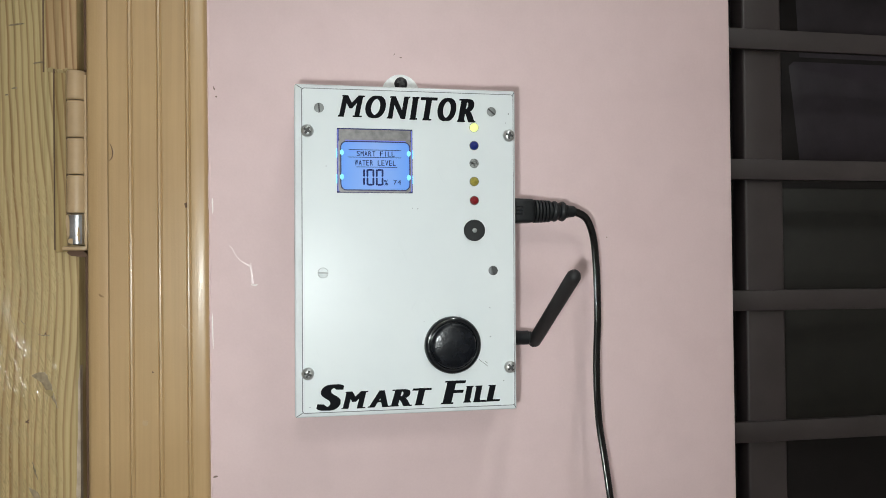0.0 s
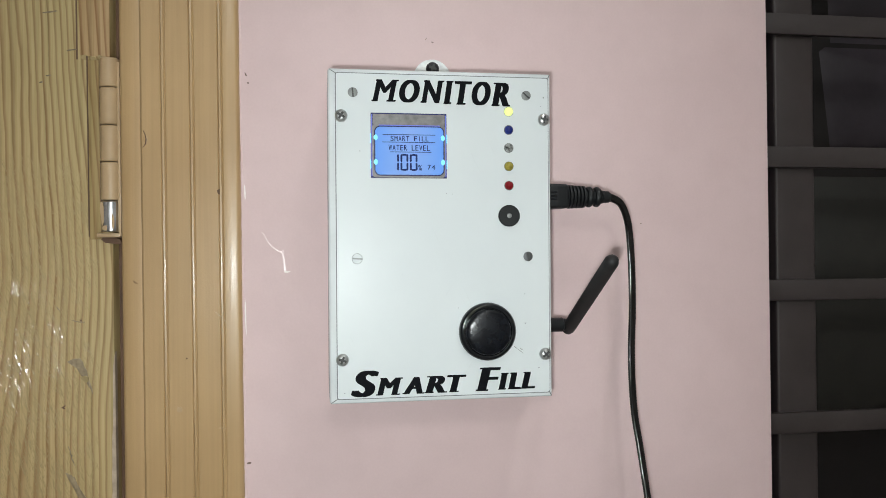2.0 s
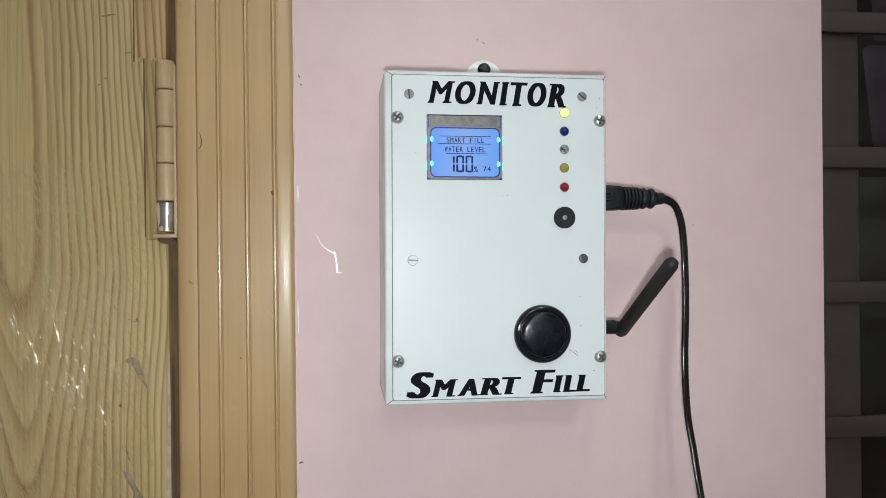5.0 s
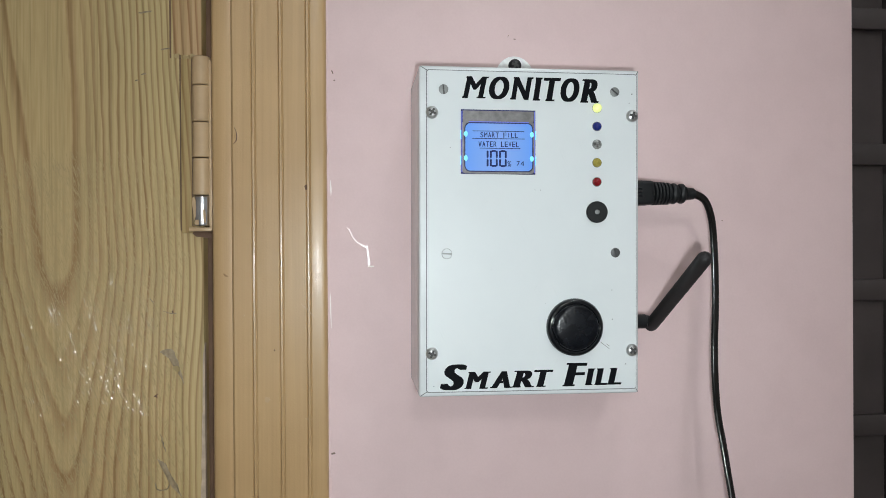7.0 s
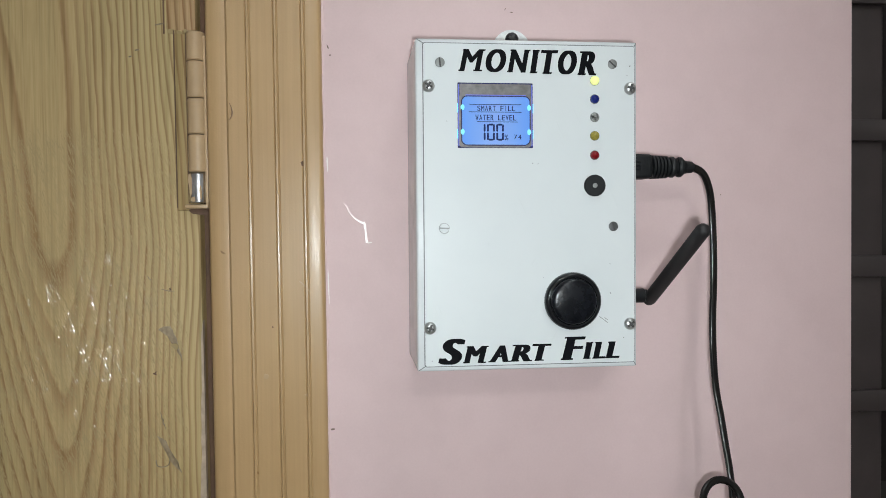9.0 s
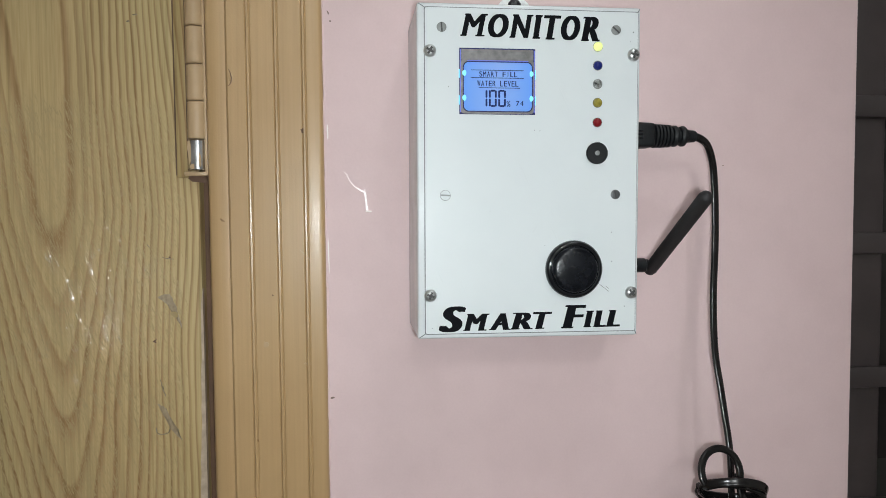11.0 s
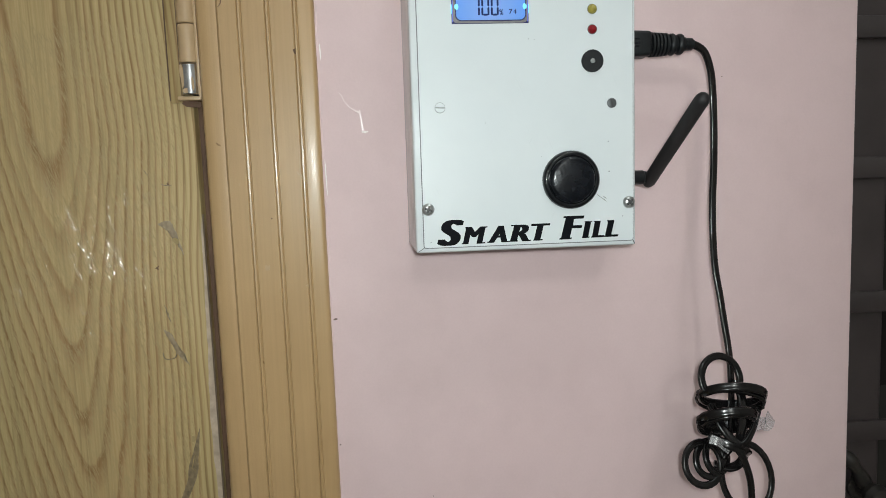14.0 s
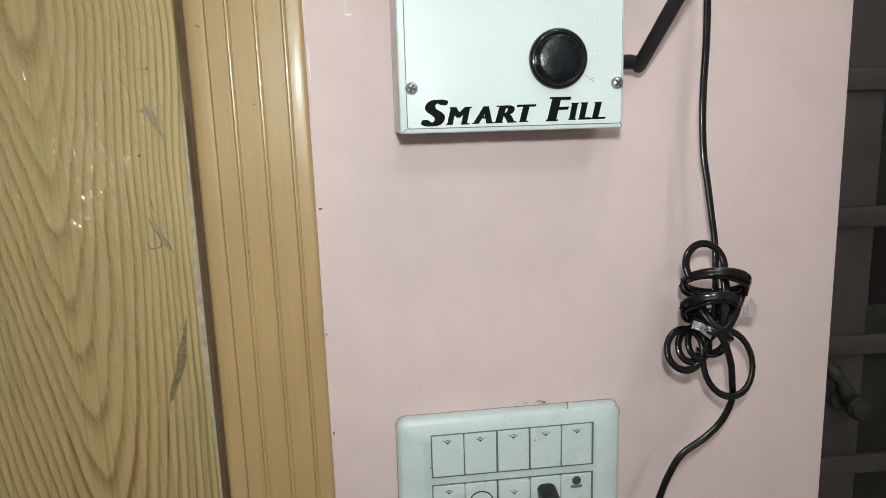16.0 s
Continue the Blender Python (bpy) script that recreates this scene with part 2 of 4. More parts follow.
DULL_STEEL = surface("dull_grey_screw", (0.22, 0.23, 0.225), 0.5, metal=0.5, vary=0.2, bump=0.2)
DARK_STEEL = surface("blackened_screw", (0.03, 0.03, 0.035), 0.4, metal=0.6, vary=0.2)
BRIGHT_STEEL = surface("bare_hinge_steel", (0.62, 0.63, 0.65), 0.22, metal=1.0, vary=0.25, coarse=90)
TAB = surface("galvanised_tab", (0.74, 0.76, 0.76), 0.35, metal=0.15, vary=0.14, coarse=260)
SLOT = surface("dark_slot", (0.05, 0.05, 0.05), 0.7)
HINGE = surface("painted_hinge", (0.42, 0.292, 0.165), 0.38, vary=0.07, coarse=60, bump=0.15, bump_scale=400)
GAP = surface("dark_gap_brown", (0.110, 0.057, 0.030), 0.7, vary=0.3, bump=0.4, bump_scale=250)
SCRATCH_GLOSS = surface("glossy_scratch_paint", (0.71, 0.575, 0.565), 0.24, spec=0.6, coat=0.1)
CHIP = surface("bare_plaster", (0.86, 0.80, 0.77), 0.8)
GRIME = surface("dark_grime", (0.20, 0.14, 0.115), 0.8)
SWITCH = surface("ivory_white_plastic", (0.56, 0.612, 0.612), 0.34, spec=0.3, vary=0.05, coarse=60, grain=0.05, bump=0.05, rough_vary=0.2)
SWITCH_KEY = surface("switch_key_plastic", (0.555, 0.605, 0.604), 0.28, vary=0.015, coarse=60, grain=0.03, bump=0.05)
CHROME = surface("chrome_mark", (0.78, 0.79, 0.79), 0.25, metal=0.3, vary=0.2, coarse=500)
GATE = surface("dark_grey_gate_paint", (0.054, 0.043, 0.043), 0.45, vary=0.14, coarse=14, bump=0.2, bump_scale=220)
BRASS = surface("tarnished_handle", (0.046, 0.042, 0.038), 0.4, metal=0.4, vary=0.2)
# Shaded and flash-lit parts behind the bars are put into these tones.
SHADED_LEAF = surface("shaded_leaf_tone", (0.0105, 0.0082, 0.0080), 0.5, vary=0.2, spec=0.3)
LIT_PANE = surface("lit_pane_tone", (0.030, 0.023, 0.031), 0.5, vary=0.2)
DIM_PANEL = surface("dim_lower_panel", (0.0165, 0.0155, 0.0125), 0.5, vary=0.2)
TAPE = clear("clear_tape", (0.85, 0.84, 0.85), 0.22, 0.86)
LCD_METAL = surface("lcd_metal_band", (0.17, 0.165, 0.165), 0.42, metal=0.4, vary=0.25, coarse=300, bump=0.3, bump_scale=700)
LCD_EDGE = surface("lcd_edge", (0.03, 0.035, 0.12), 0.2)
LCD_INK = surface("lcd_segments", (0.012, 0.026, 0.12), 0.6, spec=0.1)
LCD_LEAK = glowing("backlight_leak", (0.20, 0.78, 1.0), 1.15)
LCD_BLUE = glowing("backlight_blue", (0.10, 0.16, 0.95), 0.6)
LED_ON = glowing("lit_led", (0.90, 1.0, 0.34), 0.85, (0.25, 0.25, 0.12))
LED_BLUE = surface("blue_led", (0.005, 0.014, 0.150), 0.10, vary=0.2, coarse=400, coat=0.5)
LED_CLEAR = surface("clear_led", (0.30, 0.31, 0.30), 0.08, metal=0.45, vary=0.95, coarse=620, coat=0.6)
LED_YELLOW = surface("yellow_led", (0.29, 0.24, 0.035), 0.10, vary=0.3, coarse=450, coat=0.5)
LED_RED = surface("red_led", (0.19, 0.004, 0.008), 0.10, vary=0.3, coarse=450, coat=0.5)
ROOM = surface("room_paint", (0.60, 0.58, 0.55), 0.6, bump=0.1, bump_scale=60)
CEILING = surface("white_ceiling_paint", (0.78, 0.78, 0.76), 0.7, bump=0.1, bump_scale=60)
FLOOR = surface("floor_tile", (0.42, 0.38, 0.34), 0.25, coarse=4)
BACKSTOP = surface("backstop_plaster", (0.16, 0.15, 0.15), 0.8, vary=0.2, coarse=3)


def lcd_screen_material():
    """Back-lit pale blue screen: brighter in the middle band, bluer to the sides."""
    m, nt, b = nodes_of("lit_lcd_screen")
    co = node(nt, "ShaderNodeTexCoord")
    sep = node(nt, "ShaderNodeSeparateXYZ")
    nt.links.new(co.outputs["Object"], sep.inputs[0])
    dx = calc(nt, "ABSOLUTE", calc(nt, "MULTIPLY", sep.outputs[0], 1 / 0.0175))
    c = ramp(nt, dx, [(0.0, (0.175, 0.375, 0.90)), (0.6, (0.105, 0.335, 0.93)), (1.0, (0.03, 0.29, 0.98))])
    b.inputs["Base Color"].default_value = (0.12, 0.16, 0.25, 1)
    nt.links.new(c, b.inputs["Emission Color"])
    b.inputs["Emission Strength"].default_value = 0.66
    b.inputs["Roughness"].default_value = 0.2
    return m


SCREEN = lcd_screen_material()


# ---- building helpers ----
def empty(name, place):
    ob = new(name)
    ob.empty_display_size = 0.02
    ob.location = place
    return ob


def origin_of(ob):
    p = Vector((0, 0, 0))
    while ob is not None:
        p += ob.location
        ob = ob.parent
    return p


def mesh_of(name, bm, material, smooth=True):
    me = bpy.data.meshes.new(name)
    if name not in ("lettering", "reading"):
        bmesh.ops.recalc_face_normals(bm, faces=bm.faces)
    bm.to_mesh(me)
    bm.free()
    me.materials.append(material)
    if smooth:
        me.polygons.foreach_set("use_smooth", [True] * len(me.polygons))
        me.set_sharp_from_angle(angle=radians(38))
    return me


def part(name, bm, material, parent, label="", at=None):
    """Links a bmesh drawn in the room's space as one mesh under a thing or a part. at: its own origin."""
    base = origin_of(parent)
    own = Vector(at) if at is not None else base
    bmesh.ops.translate(bm, verts=bm.verts, vec=-own)
    ob = new(name, mesh_of(name, bm, material))
    ob.parent = parent
    ob.location = own - base
    return tagged(ob, label)


def solid(name, bm, material, label, category, kind="", at=(0, 0, 0)):
    """A thing or piece of the setting that is one mesh."""
    bmesh.ops.translate(bm, verts=bm.verts, vec=-Vector(at))
    ob = new(name, mesh_of(name, bm, material))
    ob.location = at
    return tagged(ob, label, category, kind=kind)


def lean(bm, k=0.0065, z0=1.53):
    """The doorway stands a little out of plumb with the box."""
    for v in bm.verts:
        v.co.x -= (v.co.z - z0) * k
    return bm


def box(x0, x1, y0, y1, z0, z1, r=0.0, seg=2, bm=None):
    own = bmesh.new()
    bmesh.ops.create_cube(own, size=1)
    for v in own.verts:
        v.co = Vector(((x0 + x1) / 2 + v.co.x * (x1 - x0), (y0 + y1) / 2 + v.co.y * (y1 - y0), (z0 + z1) / 2 + v.co.z * (z1 - z0)))
    if r:
        bmesh.ops.bevel(own, geom=own.edges[:], offset=r, segments=seg, profile=0.5, affect="EDGES")
    return added(bm, own)


def added(bm, own):
    if bm is None:
        return own
    me = bpy.data.meshes.new("joined")
    own.to_mesh(me)
    own.free()
    bm.from_mesh(me)
    bpy.data.meshes.remove(me)
    return bm


def lathe(profile, centre, axis="y", seg=32, bm=None):
    """Turns (radius, height) pairs about an axis through centre; height runs towards the viewer (-y), or along +x or +z."""
    own = bmesh.new()
    rings = []
    for r, h in profile:
        ring = []
        for k in range(seg):
            a = 2 * math.pi * k / seg
            u, w = r * math.cos(a), r * math.sin(a)
            p = {"y": (u, -h, w), "x": (h, u, w), "z": (u, w, h)}[axis]
            ring.append(own.verts.new(Vector(centre) + Vector(p)))
        rings.append(ring)
    for a, b in zip(rings, rings[1:]):
        for k in range(seg):
            own.faces.new((a[k], a[(k + 1) % seg], b[(k + 1) % seg], b[k]))
    own.faces.new(rings[0])
    own.faces.new(rings[-1])
    return added(bm, own)


def prism(outline, y0, y1, bm=None):
    """An outline in x, z, from y0 to y1."""
    own = bmesh.new()
    a = [own.verts.new((x, y0, z)) for x, z in outline]
    b = [own.verts.new((x, y1, z)) for x, z in outline]
    own.faces.new(a)
    own.faces.new(b[::-1])
    for k in range(len(a)):
        j = (k + 1) % len(a)
        own.faces.new((a[k], a[j], b[j], b[k]))
    return added(bm, own)


def column(outline, z0, z1, bm=None, steps=1):
    """An outline in x, y, drawn up from z0 to z1."""
    own = bmesh.new()
    rows = [[own.verts.new((x, y, z0 + (z1 - z0) * s / steps)) for x, y in outline] for s in range(steps + 1)]
    own.faces.new(rows[0])
    own.faces.new(rows[-1][::-1])
    for lo, hi in zip(rows, rows[1:]):
        for k in range(len(lo)):
            j = (k + 1) % len(lo)
            own.faces.new((lo[k], lo[j], hi[j], hi[k]))
    return added(bm, own)


def rounded(x0, x1, z0, z1, r, n=6):
    pts = []
    for cx, cz, a0 in ((x1 - r, z1 - r, 0), (x0 + r, z1 - r, 90), (x0 + r, z0 + r, 180), (x1 - r, z0 + r, 270)):
        for k in range(n + 1):
            a = radians(a0 + 90 * k / n)
            pts.append((cx + r * math.cos(a), cz + r * math.sin(a)))
    return pts


def spline(points, per=10, closed=False):
    pts = [Vector(p) for p in points]
    n, out = len(pts), []
    for k in range(n if closed else n - 1):
        if closed:
            a, b, c, d = pts[k - 1], pts[k], pts[(k + 1) % n], pts[(k + 2) % n]
        else:
            a, b, c, d = pts[max(k - 1, 0)], pts[k], pts[k + 1], pts[min(k + 2, n - 1)]
        for s in range(per):
            t = s / per
            out.append(0.5 * (2 * b + (c - a) * t + (2 * a - 5 * b + 4 * c - d) * t * t + (3 * b - a - 3 * c + d) * t ** 3))
    if not closed:
        out.append(pts[-1])
    return out


def sweep(path, section, closed=False, flat=Vector((0, -1, 0)), twist=0.0, scale=None, bm=None):
    """Draws a section (across, out) along a path. flat: which way the section's out side faces at first; twist in turns over the length."""
    own = bmesh.new()
    n, rows = len(path), []
    for k, p in enumerate(path):
        a = path[(k - 1) % n] if closed or k else path[0]
        b = path[(k + 1) % n] if closed or k < n - 1 else path[-1]
        ahead = (b - a).normalized()
        out = (flat - ahead * flat.dot(ahead))
        out = out.normalized() if out.length > 0.05 else ahead.orthogonal().normalized()
        side = ahead.cross(out)
        w = 2 * math.pi * twist * k / (n - 1)
        o2, s2 = out * math.cos(w) + side * math.sin(w), side * math.cos(w) - out * math.sin(w)
        f = scale(k / (n - 1)) if scale else 1.0
        rows.append([own.verts.new(p + s2 * u * f + o2 * v * f) for u, v in section])
    for k in range(n if closed else n - 1):
        a, b = rows[k], rows[(k + 1) % n]
        for j in range(len(a)):
            i = (j + 1) % len(a)
            own.faces.new((a[j], a[i], b[i], b[j]))
    if not closed:
        own.faces.new(rows[0])
        own.faces.new(rows[-1])
    return added(bm, own)


def twin(width=0.0050, thick=0.0026, n=8):
    """The section of a flat twin cord: two round cores side by side with a shallow groove."""
    r, pts = thick / 2, []
    off = width / 2 - r
    for k in range(n + 1):
        a = radians(-115 + 230 * k / n)
        pts.append((off + r * math.cos(a), r * math.sin(a)))
    for k in range(n + 1):
        a = radians(65 + 230 * k / n)
        pts.append((-off + r * math.cos(a), r * math.sin(a)))
    return pts


def round_section(r, n=12):
    return [(r * math.cos(2 * math.pi * k / n), r * math.sin(2 * math.pi * k / n)) for k in range(n)]


def letter(ch, x0, x1, z0, z1, y, thick, bold=0.03, slant=0.0, bm=None):
    """One character of the built-in font, fitted into x0..x1, z0..z1 and raised from y towards the viewer."""
    cu = bpy.data.curves.new("glyph", "FONT")
    cu.body, cu.offset, cu.shear, cu.resolution_u = ch, bold, slant, 6
    ob = new("glyph", cu)
    bpy.context.view_layer.update()
    me = bpy.data.meshes.new_from_object(ob.evaluated_get(bpy.context.evaluated_depsgraph_get()))
    bpy.data.objects.remove(ob)
    bpy.data.curves.remove(cu)
    own = bmesh.new()
    own.from_mesh(me)
    bpy.data.meshes.remove(me)
    xs, zs = [v.co.x for v in own.verts], [v.co.y for v in own.verts]
    ax, az = (x1 - x0) / (max(xs) - min(xs)), (z1 - z0) / (max(zs) - min(zs))
    for v in own.verts:
        v.co = Vector((x0 + (v.co.x - min(xs)) * ax, y, z0 + (v.co.y - min(zs)) * az))
    for v in own.verts:
        v.co.y -= thick
    return added(bm, own)


# ---- the setting ----
W = 0.010
LEFT, RIGHT = -0.0594, 0.2800


def wall_block(name, x0, x1, y0, y1, z0, z1, label, material=None, leaning=True):
    bm = box(x0, x1, y0, y1, z0, z1, 0.0012, 2)
    return solid(name, lean(bm) if leaning else bm, material or WALL, label, "wall", "structure")


pier = wall_block("wall_pier", LEFT, RIGHT, W, 0.24, 0, 2.75, "smooth pink painted wall between door and gate")
wall_block("wall_over_door", -1.00, LEFT - 0.0005, W, 0.24, 2.12, 2.75, "pink painted wall over the door")
wall_block("wall_beside_door", -1.75, -1.0005, W, 0.24, 0, 2.75, "pink painted wall beside the door")
wall_block("wall_over_gate", RIGHT + 0.0005, 1.30, W, 0.24, 2.12, 2.75, "pink painted wall over the gate")
wall_block("wall_beside_gate", 1.3005, 1.95, W, 0.24, 0, 2.75, "pink painted wall beside the gate")
# Unseen room shell, added so that lamplight bounces back to the wall.
wall_block("unseen_wall_west", -1.90, -1.75, -3.3, 0.24, 0, 2.75, "plain side wall, unseen, added to bounce light", ROOM, False)
wall_block("unseen_wall_east", 1.95, 2.10, -3.3, 0.24, 0, 2.75, "plain side wall, unseen, added to bounce light", ROOM, False)
wall_block("unseen_wall_south", -1.90, 2.10, -3.45, -3.3, 0, 2.75, "plain end wall, unseen, added to bounce light", ROOM, False)
solid("floor", box(-1.95, 2.15, -3.5, 2.6, -0.12, 0), FLOOR, "plain tiled floor, unseen, added to bounce light", "floor", "structure")
solid("ceiling", box(-1.95, 2.15, -3.5, 0.24, 2.752, 2.87), CEILING, "plain white ceiling, unseen, added to bounce light", "ceiling", "structure")
# Unseen wall, added to close off the dark beyond the gate.
wall_block("backstop_wall", -1.9, 2.1, 2.3, 2.45, 0, 2.9, "dark wall beyond the gate, unseen, added to close the view", BACKSTOP, False)


def chip(x, z, w, h, turn=0, y=W, seed=1):
    """A small uneven flake on a surface."""
    rnd = random.Random(seed)
    pts = []
    for k in range(9):
        a = 2 * math.pi * k / 9
        r = 0.5 * (0.75 + 0.5 * rnd.random())
        u, v = r * w * math.cos(a), r * h * math.sin(a)
        c, s = math.cos(radians(turn)), math.sin(radians(turn))
        pts.append((x + u * c - v * s, z + u * s + v * c))
    return prism(pts, y - 0.0002, y + 0.0006)


def scratch_strip(pts, y=W):
    """A thin scratch of changing width along a bent line: x, z, width."""
    left, right = [], []
    for k, (x, z, w) in enumerate(pts):
        p, q = pts[max(k - 1, 0)], pts[min(k + 1, len(pts) - 1)]
        d = Vector((q[0] - p[0], q[1] - p[1])).normalized()
        left.append((x - d.y * w / 2, z + d.x * w / 2))
        right.append((x + d.y * w / 2, z - d.x * w / 2))
    return prism(left + right[::-1], y - 0.0003, y + 0.0006)


# Paint-film ridge that shows by its gloss; only the foot is bare white.
part("wall_mark", scratch_strip([(-0.0475, 1.5402, 0.0003), (-0.0458, 1.5385, 0.0007), (-0.0440, 1.5345, 0.0005), (-0.0412, 1.5312, 0.0006), (-0.0375, 1.5288, 0.0008),
                                    (-0.0352, 1.5280, 0.0012)]), SCRATCH_GLOSS, pier, "thin scratch in the wall paint, glossy with a bare white foot")
part("wall_mark", scratch_strip([(-0.0352, 1.5296, 0.0005), (-0.0349, 1.5262, 0.0010), (-0.0344, 1.5225, 0.0007), (-0.0341, 1.5190, 0.0011), (-0.0338, 1.5166, 0.0011)]), SCRATCH_GLOSS, pier, "thin scratch in the wall paint, glossy with a bare white foot")
part("wall_mark", scratch_strip([(-0.0346, 1.5166, 0.0008), (-0.0325, 1.5163, 0.0010), (-0.0308, 1.5165, 0.0004)]), CHIP, pier, "thin scratch in the wall paint, glossy with a bare white foot")
CHIPS = [(-0.0570, 1.5640, 0.0008, 0.0100, 3), (-0.0570, 1.4900, 0.0008, 0.0200, 2)]
for k, (x, z, w, h, turn) in enumerate(CHIPS):
    part("wall_mark", chip(x, z, w, h, turn, seed=k), CHIP, pier, "pale flake where the paint has come off")
SPOTS = [(-0.0548, 1.6290, 0.00104, 0.00104), (-0.0560, 1.6340, 0.00078, 0.00260), (0.1905, 1.5450, 0.00072, 0.00078),
         (0.0520, 1.6590, 0.00195, 0.00039), (0.0560, 1.6570, 0.00065, 0.00195), (-0.0555, 1.4030, 0.00143, 0.00325),
         (-0.0562, 1.3230, 0.00104, 0.00117), (-0.0560, 1.2560, 0.00169, 0.00390), (0.0010, 1.2850, 0.00065, 0.00065)]
for k, (x, z, w, h) in enumerate(SPOTS):
    part("dirt_speck", chip(x, z, w, h, 20 * k, seed=40 + k), GRIME, pier, "small brown speck")



def paint_ridge():
    """Uneven bead of wall paint along the joint with the door frame."""
    rnd, path = random.Random(21), []
    drift = 0.0
    for k in range(230):
        drift = 0.8 * drift + rnd.gauss(0, 0.00022)
        path.append(Vector((-0.0590 + drift + 0.0002 * math.sin(k * 0.31), W + 0.0004 + 0.3 * drift, 1.14 + k * 0.0030)))
    bm = sweep(path, round_section(0.0010, 7))
    for v in bm.verts:
        v.co += Vector((rnd.gauss(0, 0.00012), rnd.gauss(0, 0.00010), 0))
    return bm


part("paint_ridge", lean(paint_ridge()), WALL, pier, "uneven bead of pink paint along the frame")

# Door frame: a moulded post with a round bead, a step and three fine double grooves.
FX0, FX1, FY = -0.1272, -0.0588, 0.0068
profile = [(FX0, 0.060), (FX0, 0.0125), (FX0 + 0.0010, 0.0102), (FX0 + 0.0025, 0.0092), (FX0 + 0.0060, 0.0088), (FX0 + 0.0100, 0.0088),
           (-0.1152, 0.0090), (-0.1146, 0.0076), (-0.1136, FY)]
for gx in (-0.1020, -0.0860, -0.0700):
    profile += [(gx - 0.0015, FY), (gx - 0.0011, FY + 0.0006), (gx - 0.0007, FY - 0.0001), (gx - 0.0004, FY - 0.0006),
                (gx + 0.0005, FY - 0.0006 - 0.0009 * (0.02 + gx) / 0.455), (gx + 0.0008, FY),
                (gx + 0.0013, FY + 0.0005), (gx + 0.0018, FY)]
profile += [(-0.0612, FY), (-0.0601, FY + 0.0004), (-0.0594, FY + 0.0013), (-0.0589, W - 0.0003), (FX1, W + 0.004), (FX1, 0.060)]
door_frame = empty("door_frame", (-0.093, 0.03, 0))
tagged(door_frame, "brown gloss-painted moulded wooden door frame", "door frame", kind="structure")
part("post", lean(column(profile, 0, 2.12, steps=1)), FRAME, door_frame)
mirror_profile = [(-1.0573 - x, y) for x, y in profile][::-1]
part("post", column(mirror_profile, 0, 2.12), FRAME, door_frame)
part("head", box(-0.93, -0.1272, FY, 0.06, 2.05, 2.12, 0.002), FRAME, door_frame)
# The gap's dark is put into this strip's brown colour.
part("rebate", lean(box(-0.1345, FX0 + 0.0002, 0.0290, 0.060, 0, 2.05)), GAP, door_frame, "dark brown strip in the gap beside the door")
nick = lathe([(0.0001, 0.0008), (0.0014, 0.0006), (0.0024, 0.0001), (0.0026, -0.001)], (-0.1122, 0.0074, 1.5945), seg=14)
for v in nick.verts:
    v.co.z = 1.5945 + (v.co.z - 1.5945) * 1.7
part("paint_drip", nick, FRAME, door_frame, "hardened drip of brown paint")
# Dark curved line along the drip's edge.
part("paint_mark", scratch_strip([(-0.1134, 1.5992, 0.0002), (-0.1124, 1.5970, 0.0004), (-0.1118, 1.5942, 0.0006), (-0.1121, 1.5915, 0.0005), (-0.1130, 1.5900, 0.0003), (-0.1138, 1.5894, 0.0002)], y=0.0066), GAP, door_frame,
     "dark curved line along the drip")
FCHIPS = [(-0.0712, 1.5640, 0.0024, 0.0032), (-0.0940, 1.4370, 0.0030, 0.0038), (-0.0900, 1.4665, 0.0009, 0.0010), (-0.0703, 1.4900, 0.0008, 0.0110),
          (-0.1078, 1.4875, 0.0012, 0.0006), (-0.0702, 1.4250, 0.0010, 0.0040)]
for k, (x, z, w, h) in enumerate(FCHIPS):
    part("paint_mark", chip(x, z, w, h, 15 * k, y=FY, seed=70 + k), GAP if k in (0, 2) else HINGE, door_frame, "chip in the brown paint")

# The door leaf stands a touch ajar towards the room.
DY, DX1 = 0.0185, -0.1338
door = empty("door_1", (-0.53, 0.036, 0))
tagged(door, "varnished pine door with swirling grain, closed", "door", kind="structure")
leaf = box(-0.928, DX1, DY, DY + 0.034, 0.01, 2.045, 0.0012, 2)
for v in leaf.verts:
    v.co.y += (v.co.x - DX1) * 0.035
part("leaf", lean(leaf), DOOR, door, at=(0, 0, 0))
MORTISE = door_wood("mortise_wood", -0.26, 1.30, (0.36, 0.268, 0.130), (0.20, 0.118, 0.050))
INLAY = door_wood("reddish_inlay_wood", -0.27, 1.20, (0.44, 0.300, 0.165), (0.22, 0.115, 0.05))
LACQUER = surface("clear_lacquer_ridge", (0.36, 0.275, 0.138), 0.16, vary=0.1, coat=0.5)
GOUGE = surface("splintered_wood", (0.185, 0.138, 0.080), 0.3, vary=0.35, coarse=350, bump=0.6, bump_scale=700)
EDGE = surface("bare_door_edge", (0.39, 0.305, 0.225), 0.6, vary=0.2, coarse=180)
SPLIT = surface("split_wood", (0.250, 0.190, 0.115), 0.35, vary=0.3, coarse=300, bump=0.5, bump_scale=600)
